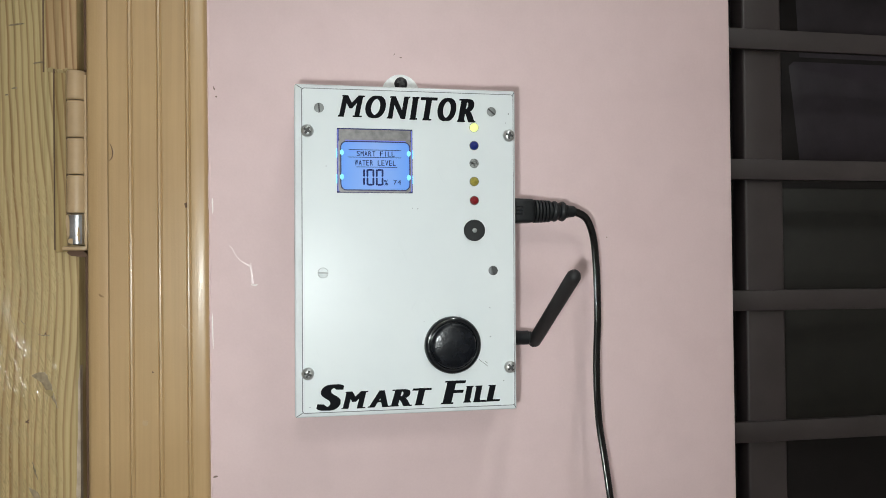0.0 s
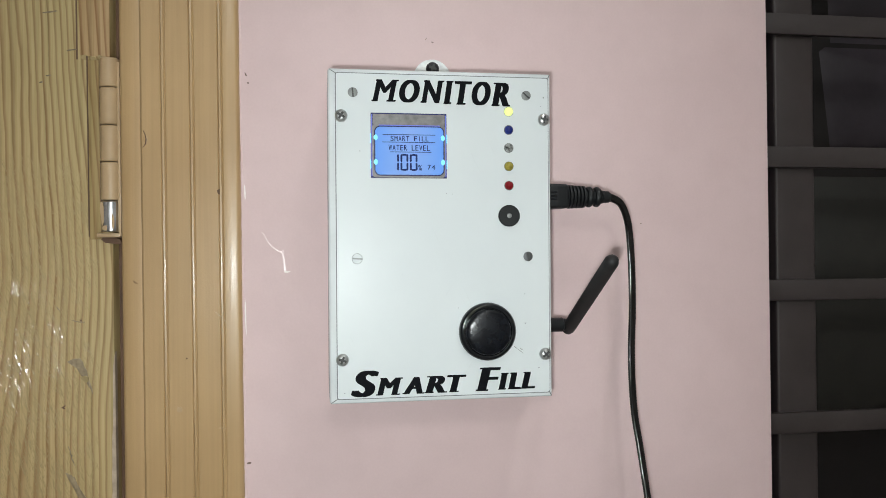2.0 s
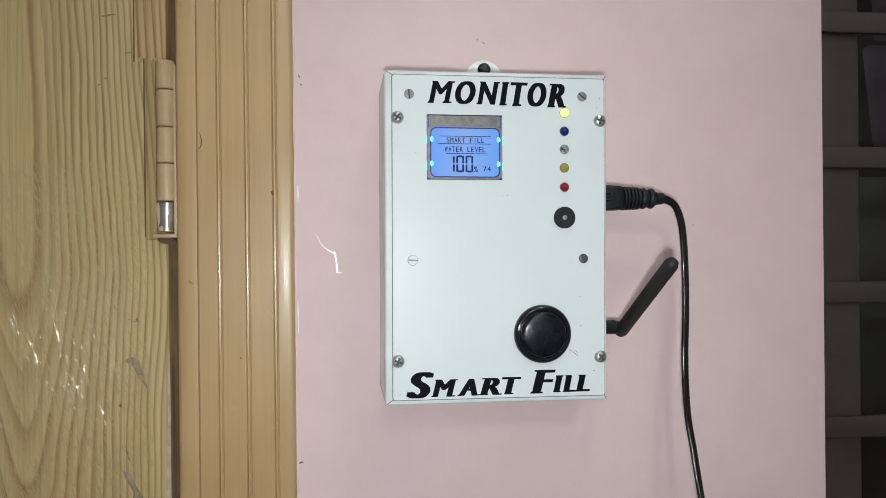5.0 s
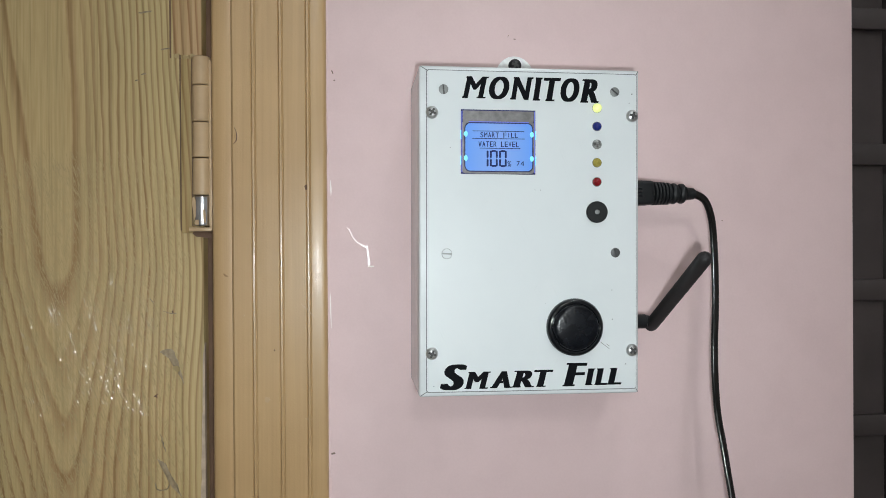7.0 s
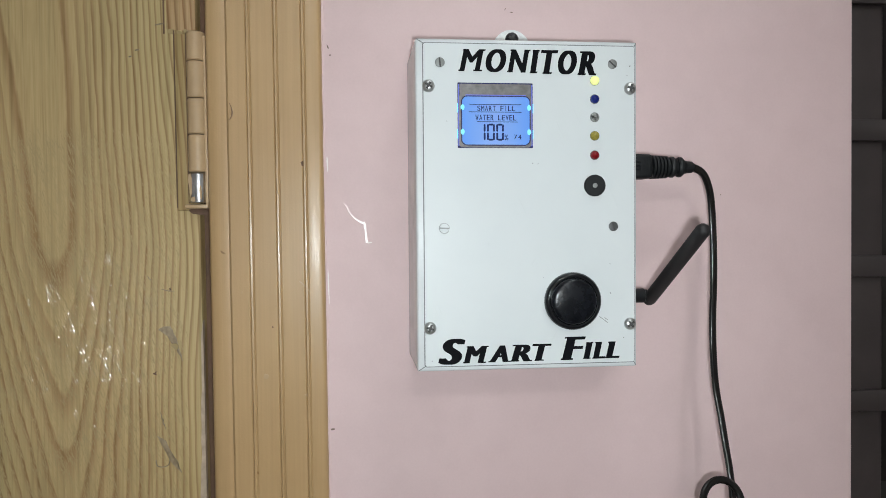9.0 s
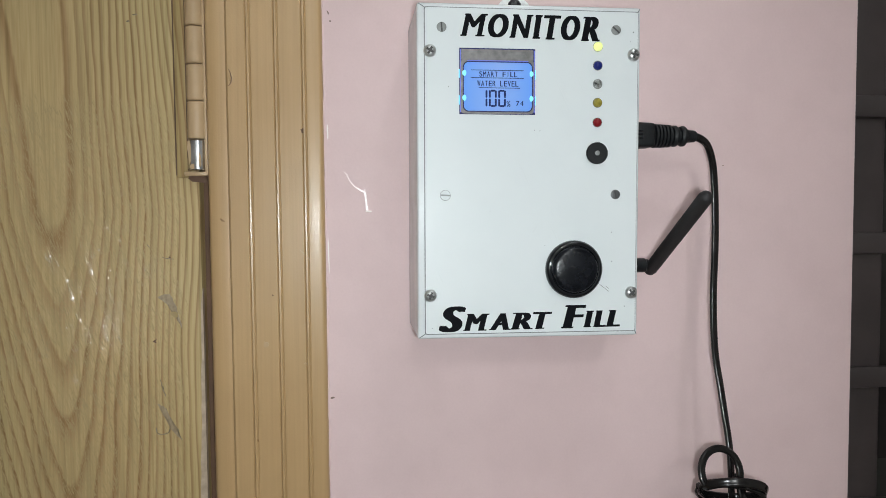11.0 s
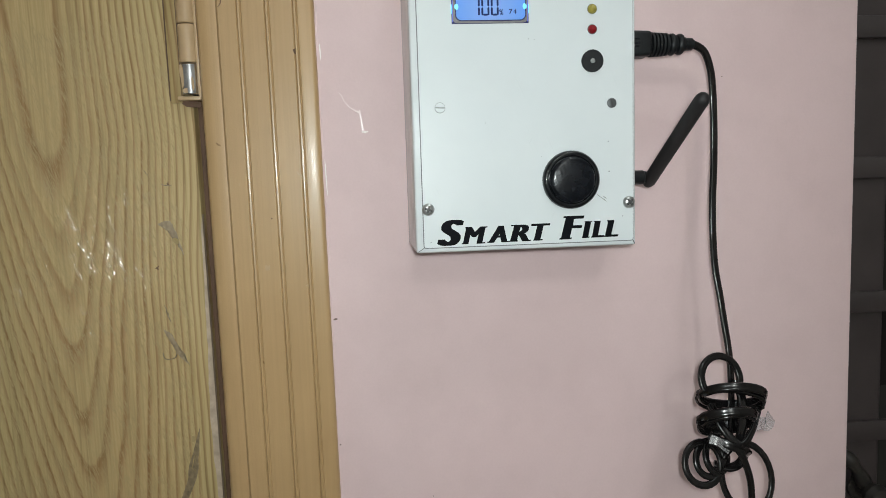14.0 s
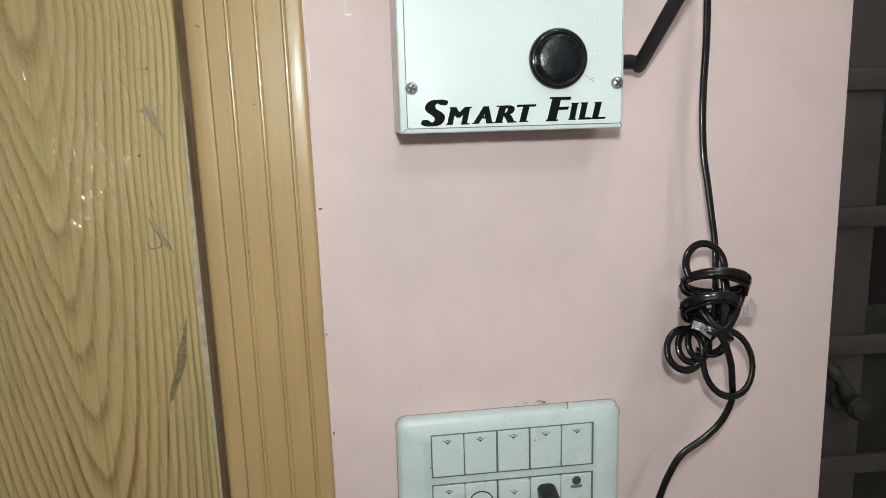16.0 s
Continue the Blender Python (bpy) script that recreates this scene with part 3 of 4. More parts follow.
def tear(x, z, length, turn, width, seed):
    """A thin ragged tear that tapers to both ends."""
    rnd, n = random.Random(seed), 9
    sx, sz = -math.sin(radians(turn)), math.cos(radians(turn))
    left, right = [], []
    for k in range(n):
        s = k / (n - 1) - 0.5
        w = width * (0.15 + math.cos(math.pi * s) * rnd.uniform(0.5, 1.0))
        j = rnd.uniform(-0.5, 0.5) * width
        px, pz = x + sx * s * length + sz * j, z + sz * s * length - sx * j
        left.append((px - sz * w / 2, pz + sx * w / 2))
        right.append((px + sz * w / 2, pz - sx * w / 2))
    y = DY + (x - DX1) * 0.035
    return prism(left + right[::-1], y - 0.00015, y + 0.0006)


def flake(x, z, size, turn, lift, seed):
    """A torn flake of wood standing up along one side."""
    rnd, bm = random.Random(seed), bmesh.new()
    y = DY + (x - DX1) * 0.035
    c, s = math.cos(radians(turn)), math.sin(radians(turn))
    rim = []
    for k in range(9):
        a = math.pi * 2 * k / 9
        u, v = math.cos(a) * size * rnd.uniform(0.35, 0.62), math.sin(a) * size * rnd.uniform(0.2, 0.5)
        rim.append((x + u * c - v * s, z + u * s + v * c, max(0.0, v / size) * 2 * lift))
    top = [bm.verts.new((px, y - 0.0002 - h, pz)) for px, pz, h in rim]
    low = [bm.verts.new((px, y + 0.0004, pz)) for px, pz, h in rim]
    mid = bm.verts.new((x, y - 0.0002 - 0.25 * lift, z))
    for k in range(9):
        j = (k + 1) % 9
        bm.faces.new((mid, top[k], top[j]))
        bm.faces.new((top[j], top[k], low[k], low[j]))
    return bm


def torn_patch(outline):
    """A patch where the surface has split away: its rough floor stands a hair proud, drawn as x, z outline."""
    bm = bmesh.new()
    cx = sum(p[0] for p in outline) / len(outline)
    cz = sum(p[1] for p in outline) / len(outline)
    rows = []
    for shrink, lift in ((1.0, -0.0003), (0.98, 0.00012), (0.70, 0.00016), (0.30, 0.00024)):
        rows.append([bm.verts.new((cx + (x - cx) * shrink, DY + (x - DX1) * 0.035 - lift, cz + (z - cz) * shrink)) for x, z in outline])
    for p, q in zip(rows, rows[1:]):
        for k in range(len(p)):
            j = (k + 1) % len(p)
            bm.faces.new((p[k], p[j], q[j], q[k]))
    bm.faces.new(rows[-1])
    return bm


def ragged(outline, seed, amount=0.0005):
    """The outline with extra uneven points between its corners."""
    rnd, out = random.Random(seed), []
    for k, (x, z) in enumerate(outline):
        u, w = outline[(k + 1) % len(outline)]
        for s in (0.0, 0.33, 0.67):
            out.append((x + (u - x) * s + rnd.uniform(-amount, amount), z + (w - z) * s + rnd.uniform(-amount, amount)))
    return out


TEARS = [(-0.1505, 1.4560, 0.0230, 28, 0.0009), (-0.1530, 1.3900, 0.0280, 28, 0.0009), (-0.1615, 1.2620, 0.0400, -6, 0.0005), (-0.1610, 1.4385, 0.0022, 10, 0.0016),
         (-0.1520, 1.4890, 0.0016, 70, 0.0010), (-0.1535, 1.4885, 0.0080, 80, 0.0005), (-0.1640, 1.4960, 0.0040, 40, 0.0004), (-0.1575, 1.4100, 0.0120, 14, 0.0006)]
for k, (x, z, length, turn, w) in enumerate(TEARS):
    part("gouge", tear(x, z, length, turn, w * 1.3, 90 + k), GAP if k in (2, 3, 4) else GOUGE, door, "thin tear in the varnished wood", at=(0, 0, 0))
for k, outline in enumerate([
        [(-0.1600, 1.4655), (-0.1530, 1.4672), (-0.1512, 1.4650), (-0.1476, 1.4560), (-0.1452, 1.4450), (-0.1486, 1.4535), (-0.1540, 1.4612)],
        [(-0.1612, 1.4012), (-0.1572, 1.3988), (-0.1520, 1.3888), (-0.1480, 1.3800), (-0.1466, 1.3762), (-0.1510, 1.3812), (-0.1556, 1.3888)],
        [(-0.1432, 1.3375), (-0.1442, 1.3230), (-0.1470, 1.3040), (-0.1556, 1.2845), (-0.1594, 1.2790), (-0.1584, 1.2885), (-0.1535, 1.3010), (-0.1508, 1.3140)]]):
    part("gouge", torn_patch(ragged(outline, 140 + k)), SPLIT if k < 2 else GOUGE, door, "splintered patch torn out of the varnished wood", at=(0, 0, 0))
curl = [(-0.1540, 1.3882), (-0.1538, 1.3850), (-0.1552, 1.3822), (-0.1588, 1.3815), (-0.1612, 1.3825), (-0.1618, 1.3858)]
part("gouge", sweep(spline([(x, DY + (x - DX1) * 0.035, z) for x, z in curl]), round_section(0.00035, 6)), GOUGE, door, "curled splinter lifting from the wood", at=(0, 0, 0))
for k, (x, z, size, turn, lift) in enumerate([(-0.1500, 1.4545, 0.0050, -60, 0.0007), (-0.1475, 1.3300, 0.0040, 80, 0.0006)]):
    part("gouge", flake(x, z, size, turn, lift * 1.3, 120 + k), LACQUER, door, "lifted flake of varnished wood", at=(0, 0, 0))


def brush_marks(count):
    """Fine slanted ridges of hardened lacquer left by the brush, leaning one way."""
    rnd, bm = random.Random(11), bmesh.new()
    strokes = [(rnd.uniform(-0.262, -0.146), rnd.uniform(1.27, 1.58), rnd.gauss(18, 6), rnd.uniform(12, 30)) for _ in range(count // 8)]
    for k in range(count):
        sx, sz, turn, slope = strokes[k % len(strokes)]
        a, length = radians(turn + rnd.gauss(0, 2)), rnd.uniform(0.0006, 0.0034)
        run, side = rnd.uniform(-0.009, 0.009), rnd.gauss(0, 0.0011)
        x, z = sx + math.sin(a) * run + side, sz - math.cos(a) * run
        facet = rnd.uniform(0.00007, 0.00016)
        h = facet * math.tan(radians(slope + rnd.gauss(0, 2.2)))
        y = DY + (x - DX1) * 0.035 + 0.00001
        along, across = Vector((math.sin(a), 0, -math.cos(a))), Vector((math.cos(a), 0, math.sin(a)))
        rows = []
        for s, f in ((-1, 0.05), (-0.8, 1), (0.8, 1), (1, 0.05)):
            mid = Vector((x, y, z)) + along * (length * s)
            rows.append([bm.verts.new(mid + across * u - Vector((0, v, 0))) for u, v in ((-0.00008, 0), (0, h * f), (facet, 0))])
        for p, q in zip(rows, rows[1:]):
            for k in range(2):
                bm.faces.new((p[k], p[k + 1], q[k + 1], q[k]))
    return bm


def bare_edge():
    """Bare strip along the leaf's edge, widest a little below the hinge: its inner border wanders."""
    rnd, inner = random.Random(5), []
    for k in range(46):
        z = 1.10 + k * 0.008
        wide = 0.0010 + 0.0024 * math.exp(-((z - 1.335) / 0.055) ** 2)
        inner.append((-0.1338 - wide - rnd.uniform(0, 0.0007), z))
    return prism([(-0.1336, 1.10)] + inner + [(-0.1336, 1.47)], DY - 0.0003, DY + 0.004)


tagged(part("brush_marks", lean(brush_marks(20000)), LACQUER, door, "glinting brush marks in the lacquer", at=(0, 0, 0)), kind="stuff")
part("splintered_edge", lean(bare_edge()), EDGE, door, "pale bare wood along the edge")
inlay = lean(box(-0.1520, -0.1342, DY - 0.0006, DY + 0.003, 1.6440, 1.80, 0.0008))
part("inlay", inlay, INLAY, door, "pieced-in strip of reddish wood", at=(0, 0, 0))
part("inlay_line", lean(box(-0.1528, -0.1519, DY - 0.0008, DY + 0.001, 1.6420, 1.80)), GAP, door)
for k, (x, z, size, turn) in enumerate([(-0.1485, 1.6432, 0.0048, 20), (-0.1440, 1.6425, 0.0036, -15), (-0.1405, 1.6440, 0.0030, 40)]):
    part("splinter", flake(x, z, size, turn, 0.0006, 160 + k), LACQUER, door, "pale splinter at the end of the pieced-in strip", at=(0, 0, 0))
for x0, x1, z in ((-0.1720, -0.1640, 1.6690), (-0.1735, -0.1715, 1.6280), (-0.1590, -0.1530, 1.6475), (-0.1700, -0.1670, 1.6320)):
    part("gouge", chip((x0 + x1) / 2, z, x1 - x0, 0.0009, 12, y=DY + ((x0 + x1) / 2 - DX1) * 0.035, seed=int(z * 1000)), GOUGE, door, "dark scratch in the wood")

hinge = part("hinge", lean(box(-0.1465, -0.1385, DY - 0.0012, DY + 0.004, 1.5365, 1.6420, 0.0006)), MORTISE, door, "steel butt hinge let into the wood", at=(0, 0, 0))
part("mortise_shade_line", lean(box(-0.1470, -0.1463, DY - 0.0014, DY, 1.5380, 1.6440)), GAP, door)
# Shadow line left of the knuckles, painted as a dark strip.
part("mortise_shade_line", lean(box(-0.1401, -0.1391, DY - 0.0014, DY, 1.5410, 1.6425)), GAP, door)
HZ = [1.6425, 1.6250, 1.6030, 1.5815, 1.5590, 1.5405]
for k, (hi, lo) in enumerate(zip(HZ, HZ[1:])):
    r = 0.0054
    prof = [(r * 0.9, lo + 0.0003), (r, lo + 0.0009), (r, hi - 0.0009), (r * 0.9, hi - 0.0003)]
    kx = -0.1336 - ((hi + lo) / 2 - 1.53) * 0.0065
    part("knuckle", lathe(prof, (kx, 0.0150, 0), "z", 20), BRIGHT_STEEL if k == 4 else HINGE, hinge, "bare shiny steel knuckle" if k == 4 else "")
for x, z, w, h in ((-0.1372, 1.5510, 0.0022, 0.0130), (-0.1315, 1.5470, 0.0016, 0.0080), (-0.1350, 1.5430, 0.0040, 0.0026)):
    part("paint_patch", chip(x, z, w, h, 4, y=0.0098 + 60.0 * (x + 0.1336) ** 2, seed=int(z * 1e4)), HINGE, hinge, "brown paint left on the steel")
part("leaf_plate", lean(box(-0.1290, -0.1274, 0.0125, 0.030, 1.5380, 1.6400, 0.0004)), HINGE, hinge)
part("mortise_gap", chip(-0.1340, 1.5358, 0.0105, 0.0042, -12, y=0.0168, seed=33), GAP, hinge, "dark splintered gap under the hinge")
part("pin_foot", box(-0.1410, -0.1280, 0.0120, 0.0160, 1.5375, 1.5400, 0.0006), HINGE, hinge)

# ---- the metal gate behind the wall ----
GY = 0.2800
gate = empty("metal_gate", (0.86, GY, 0.0))
tagged(gate, "dark grey painted steel grille gate, closed", "gate")
part("stile", lean(box(0.4660, 0.5130, GY + 0.003, GY + 0.028, 0.05, 2.10, 0.0030, 3)), GATE, gate)
part("stile", lean(box(1.20, 1.244, GY + 0.003, GY + 0.028, 0.05, 2.10, 0.0015)), GATE, gate)
for k in range(14):
    z = 0.1895 + 0.1437 * k
    part("bar", box(0.36, 1.26, GY - 0.004, GY + 0.0025, z - 0.0112, z + 0.0112, 0.0012), GATE, gate)
handle = part("handle", lathe([(0.013, 0), (0.0150, 0.002), (0.0145, 0.0045), (0.008, 0.006), (0.0065, 0.018), (0.012, 0.022), (0.0135, 0.030), (0.010, 0.036), (0.004, 0.038)],
                              (0.4880, GY - 0.002, 1.134), seg=24), BRASS, gate, "tarnished round knob")
part("latch_arm", sweep(spline([(0.446, GY - 0.012, 1.196), (0.458, GY - 0.016, 1.180), (0.472, GY - 0.018, 1.163), (0.486, GY - 0.016, 1.140)]), round_section(0.0075), scale=lambda s: 0.8 + 0.35 * math.sin(9 * s) ** 2), BRASS, handle)
part("rivet", lathe([(0.004, 0), (0.0035, 0.002), (0.001, 0.003)], (0.466, GY + 0.003, 1.118), seg=12), BRASS, handle)

back_door = empty("leaf_behind_gate", (0.9, 0.42, 0))
tagged(back_door, "dark door leaf behind the grille, light and shade put into its colours", "door")
part("leaf", box(0.30, 1.40, 0.41, 0.45, 0.0, 2.15, 0.002), SHADED_LEAF, back_door)
# Paler panes paint the lit areas between the bars' shadows.
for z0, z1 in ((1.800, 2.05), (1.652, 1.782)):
    pane = prism([(0.640, z0), (1.30, z0), (1.30, z1), (0.632, z1), (0.624, z1 - 0.006)], 0.4065, 0.4100)
    for v in pane.verts:  # sloping edge
        if v.co.y > 0.409:
            v.co.x += -0.012 if v.co.x < 1 else 0.012
            v.co.z += 0.006 if v.co.z > (z0 + z1) / 2 else -0.006
    part("panel", pane, LIT_PANE, back_door)
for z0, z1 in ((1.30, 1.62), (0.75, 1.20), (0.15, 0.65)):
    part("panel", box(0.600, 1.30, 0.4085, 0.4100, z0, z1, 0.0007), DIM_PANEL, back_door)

# ---- the monitor box ----
F = -0.045
BX0, BX1, BZ0, BZ1 = -0.0069, 0.1141, 1.4478, 1.6253
GREY_SCREW = surface("dark_grey_screw", (0.085, 0.088, 0.09), 0.45, metal=0.4, vary=0.25)
FOLD = surface("seam_shadow_gap", (0.16, 0.165, 0.175), 0.7)
mon = empty("monitor_box", (0.0535, W, BZ0))
tagged(mon, "white metal control box with small lit display, wall-mounted", "control box")
shell = box(BX0, BX1, F, W - 0.0005, BZ0, BZ1, 0.0013, 3)
for v in shell.verts:  # the tray widens a little towards the wall
    if v.co.y > 0 and v.co.x < 0.05:
        v.co.x -= 0.0016
part("housing", shell, HOUSING, mon)
PX0, PX1, PZ0, PZ1 = -0.0026, 0.1125, 1.4506, 1.6226
for x0, z0, x1, z1 in ((BX0 + 0.0008, BZ1 - 0.0006, PX0, PZ1), (BX1 - 0.0004, BZ1 - 0.0006, PX1, PZ1), (BX0 + 0.0008, BZ0 + 0.0006, PX0, PZ0), (BX1 - 0.0004, BZ0 + 0.0006, PX1, PZ0)):
    part("corner_fold", scratch_strip([(x0, z0, 0.0003), ((x0 + x1) / 2, (z0 + z1) / 2, 0.00045), (x1, z1, 0.0004)], y=F + 0.0001), FOLD, mon, "grey folded corner joint of the tray")
part("front_plate", prism(rounded(PX0, PX1, PZ0, PZ1, 0.0010, 2), F - 0.0006, F + 0.002), PLATE, mon)
seam = prism(rounded(PX0 - 0.0005, PX1 + 0.0004, PZ0 - 0.0005, PZ1 + 0.0005, 0.0012, 2), F - 0.00015, F + 0.002)
part("seam", seam, FOLD, mon, "fine dark joint round the plate")
tab_z = 1.6365
tab_out = [(0.0555 + 0.0122 * math.cos(radians(a)), tab_z - 0.004 + 0.0135 * math.sin(radians(a))) for a in range(0, 181, 12)] + [(0.0433, 1.622), (0.0677, 1.622)]
tab = part("mounting_tab", prism(tab_out, W - 0.0016, W - 0.0002), TAB, mon, "rounded zinc hanging tab")


def pan_head(centre, r, material, parent, name, turn):
    x, y, z = centre
    ob = part(name, lathe([(r, 0), (r * 0.97, r * 0.25), (r * 0.75, r * 0.5), (r * 0.35, r * 0.62), (0.0001, r * 0.63)], centre, seg=20), material, parent, at=centre)
    cross = box(-r * 0.60, r * 0.60, -r * 0.66, -r * 0.45, -r * 0.17, r * 0.17)
    box(-r * 0.17, r * 0.17, -r * 0.655, -r * 0.45, -r * 0.60, r * 0.60, bm=cross)
    lathe([(r * 0.30, r * 0.5), (r * 0.28, r * 0.668), (0.0001, r * 0.668)], (0, 0, 0), seg=8, bm=cross)
    bmesh.ops.rotate(cross, verts=cross.verts, cent=(0, 0, 0), matrix=Matrix.Rotation(radians(turn), 3, "Y"))
    bmesh.ops.translate(cross, verts=cross.verts, vec=centre)
    part("cross_slot", cross, SLOT, ob)
    return ob


pan_head((0.0557, W - 0.0016, 1.6402), 0.0041, DARK_STEEL, tab, "screw", 20)
for k, (x, z) in enumerate([(0.0, 1.6), (0.1101, 1.6), (0.0, 1.4712), (0.1101, 1.4715)]):
    pan_head((x, F - 0.0006, z), 0.0034, STEEL, mon, "screw", (30, 12, 20, 50)[k])
for k, (x, z) in enumerate([(0.0062, 1.6125), (0.1003, 1.6130), (0.0080, 1.5245), (0.1008, 1.5250)]):
    c = (x, F - 0.0006, z)
    s = part("slotted_screw", lathe([(0.0027, -0.0005), (0.0026, 0.0002), (0.0024, 0.0003)], c, seg=20), PLATE if k == 2 else GREY_SCREW if k == 3 else DULL_STEEL, mon,
             "paint-covered slotted screw" if k == 2 else "flush grey slotted screw", at=c)
    cut = box(-0.0025, 0.0025, -0.00045, 0, -0.0004, 0.0004)
    bmesh.ops.rotate(cut, verts=cut.verts, cent=(0, 0, 0), matrix=Matrix.Rotation(radians((85, 40, 3, 75)[k]), 3, "Y"))
    bmesh.ops.translate(cut, verts=cut.verts, vec=c)
    part("slot", cut, DULL_STEEL if k == 2 else SLOT, s)
    if k == 2:
        part("bare_rim", sweep([Vector((x + 0.00262 * math.cos(a), F - 0.0006, z + 0.00262 * math.sin(a))) for a in np.linspace(0, 2 * math.pi, 24, endpoint=False)], round_section(0.00022, 6), closed=True), DULL_STEEL, s, "grey rim where the paint has cracked")

# Lettering: the built-in font made bold and slanted, with slab serifs.
P = F - 0.0006


def serifs(bm, spots, y, h):
    """Thin slabs (x0, x1, z) at the ends of the strokes."""
    for x0, x1, z in spots:
        own = bmesh.new()
        own.faces.new([own.verts.new((x, y - 0.00025, zz)) for x, zz in ((x0, z - h / 2), (x1, z - h / 2), (x1 + h * 0.25, z + h / 2), (x0 + h * 0.25, z + h / 2))])
        added(bm, own)


def word(spec, y, heavy=0.0):
    """spec: character, x0, x1, z0, z1, and serifs as fractions (from, to, top or bottom). Upright strokes are thickened by overlaid copies."""
    bm = bmesh.new()
    for ch, x0, x1, z0, z1, feet in spec:
        extra = (z1 - z0) * {"M": 0.125, "A": 0.16, "N": 0.135}.get(ch, 0.175) + (z1 - z0) * heavy
        for k in range(8):
            d = extra * k / 7
            letter(ch, x0 + d, x1 - extra + d, z0, z1, y, 0.00010 + 0.000016 * k, 0.0, 0.24, bm)
        w, h = x1 - x0, (z1 - z0) * 0.075
        serifs(bm, [(x0 + w * a, x0 + w * b, z0 + h / 2 if low else z1 - h / 2) for a, b, low in feet], y, h)
    return bm


T0, T1 = 1.6074, 1.6199
top_word = [
    ("M", 0.0166, 0.0298, T0 + 0.0006, T1 - 0.0002, [(-0.05, 0.20, True), (0.55, 0.92, True), (0.14, 0.36, False), (0.82, 1.06, False)]),
    ("O", 0.0307, 0.0419, T0 + 0.0003, T1, []),
    ("N", 0.0427, 0.0544, T0 + 0.0003, T1, [(-0.05, 0.22, True), (0.12, 0.36, False), (0.80, 1.05, False)]),
    ("I", 0.0548, 0.0597, T0, T1, [(-0.06, 0.78, True), (0.28, 1.06, False)]),
    ("T", 0.0608, 0.0703, T0 - 0.0002, T1, [(0.08, 0.60, True)]),
    ("O", 0.0700, 0.0806, T0 - 0.0003, T1, []),
    ("R", 0.0812, 0.0908, T0 - 0.0006, T1 - 0.0003, [(-0.04, 0.42, True), (0.76, 1.03, True), (0.10, 0.36, False)]),
]
part("lettering", word(top_word, P, -0.025), INK, mon, "black bold slanted word MONITOR")
B0, BS, BT = 1.4525, 1.4615, 1.4652
low_words = [
    ("S", 0.0042, 0.0190, 1.4514, 1.4652, []),
    ("M", 0.0180, 0.0308, B0 - 0.0006, BS - 0.0004, [(-0.05, 0.16, True), (0.60, 0.94, True), (0.12, 0.32, False), (0.84, 1.06, False)]),
    ("A", 0.0318, 0.0424, B0 - 0.0004, BS - 0.0004, [(-0.05, 0.22, True), (0.72, 1.06, True)]),
    ("R", 0.0437, 0.0546, B0 - 0.0003, BS - 0.0002, [(-0.05, 0.40, True), (0.78, 1.06, True), (0.08, 0.34, False)]),
    ("T", 0.0555, 0.0662, B0 - 0.0002, BS, [(0.10, 0.58, True)]),
    ("F", 0.0718, 0.0852, B0 - 0.0002, BT - 0.0002, [(-0.06, 0.45, True), (0.12, 0.40, False)]),
    ("I", 0.0838, 0.0890, B0 + 0.0002, BS + 0.0003, [(-0.06, 0.76, True), (0.26, 1.06, False)]),
    ("L", 0.0892, 0.0962, B0 + 0.0002, BS + 0.0003, [(0.16, 0.66, False), (-0.06, 0.2, True)]),
    ("L", 0.0964, 0.1042, B0 + 0.0003, BS + 0.0004, [(0.16, 0.66, False), (-0.06, 0.2, True)]),
]
part("lettering", word(low_words, P, 0.06), INK, mon, "black bold slanted words SMART FILL in small capitals")

# Display: a metal band over a lit screen in a thin blue-edged glass.
LX0, LX1, LZ0, LZ1 = 0.0154, 0.0563, 1.5672, 1.6021
lcd = part("display", box(LX0, LX1, P - 0.0002, P + 0.001, LZ0, LZ1, 0.0003, 1), LCD_EDGE, mon, "small lit blue display module")
part("metal_band", prism([(LX0 + 0.0012, LZ1 - 0.0064), (LX1 - 0.0012, LZ1 - 0.0064), (LX1 - 0.0012, LZ1 - 0.0008), (LX0 + 0.0012, LZ1 - 0.0008)], P - 0.0004, P), LCD_METAL, lcd)
part("metal_rim", prism(rounded(LX0 + 0.0008, LX1 - 0.0008, LZ0 + 0.0004, LZ1 - 0.0060, 0.002, 3), P - 0.00035, P), LCD_METAL, lcd)
SX0, SX1, SZ0, SZ1 = 0.0176, 0.0546, 1.5688, 1.5948
part("screen", prism(rounded(SX0, SX1, SZ0, SZ1, 0.0030, 6), P - 0.0006, P), SCREEN, lcd, at=((SX0 + SX1) / 2, P, (SZ0 + SZ1) / 2))
part("screen_rim", sweep([Vector((x, P - 0.0006, z)) for x, z in rounded(SX0, SX1, SZ0, SZ1, 0.0030, 6)], round_section(0.00028, 6), closed=True), LCD_EDGE, lcd)
for x in (SX0 + 0.0005, SX1 - 0.0005):
    for z in (1.5888, 1.5758):
        lump = lathe([(0.0011, 0), (0.0009, 0.0003), (0.0001, 0.0004)], (x, P - 0.0006, z), seg=14)
        for v in lump.verts:
            v.co.z = z + (v.co.z - z) * 1.5
        part("backlight_spot", lump, LCD_LEAK, lcd, "bright spot of the backlight")
part("lit_edge", box(SX0 + 0.0022, SX1 - 0.0022, P - 0.0005, P, SZ1 + 0.0002, SZ1 + 0.0008), LCD_BLUE, lcd, "glass edge glowing deep blue")
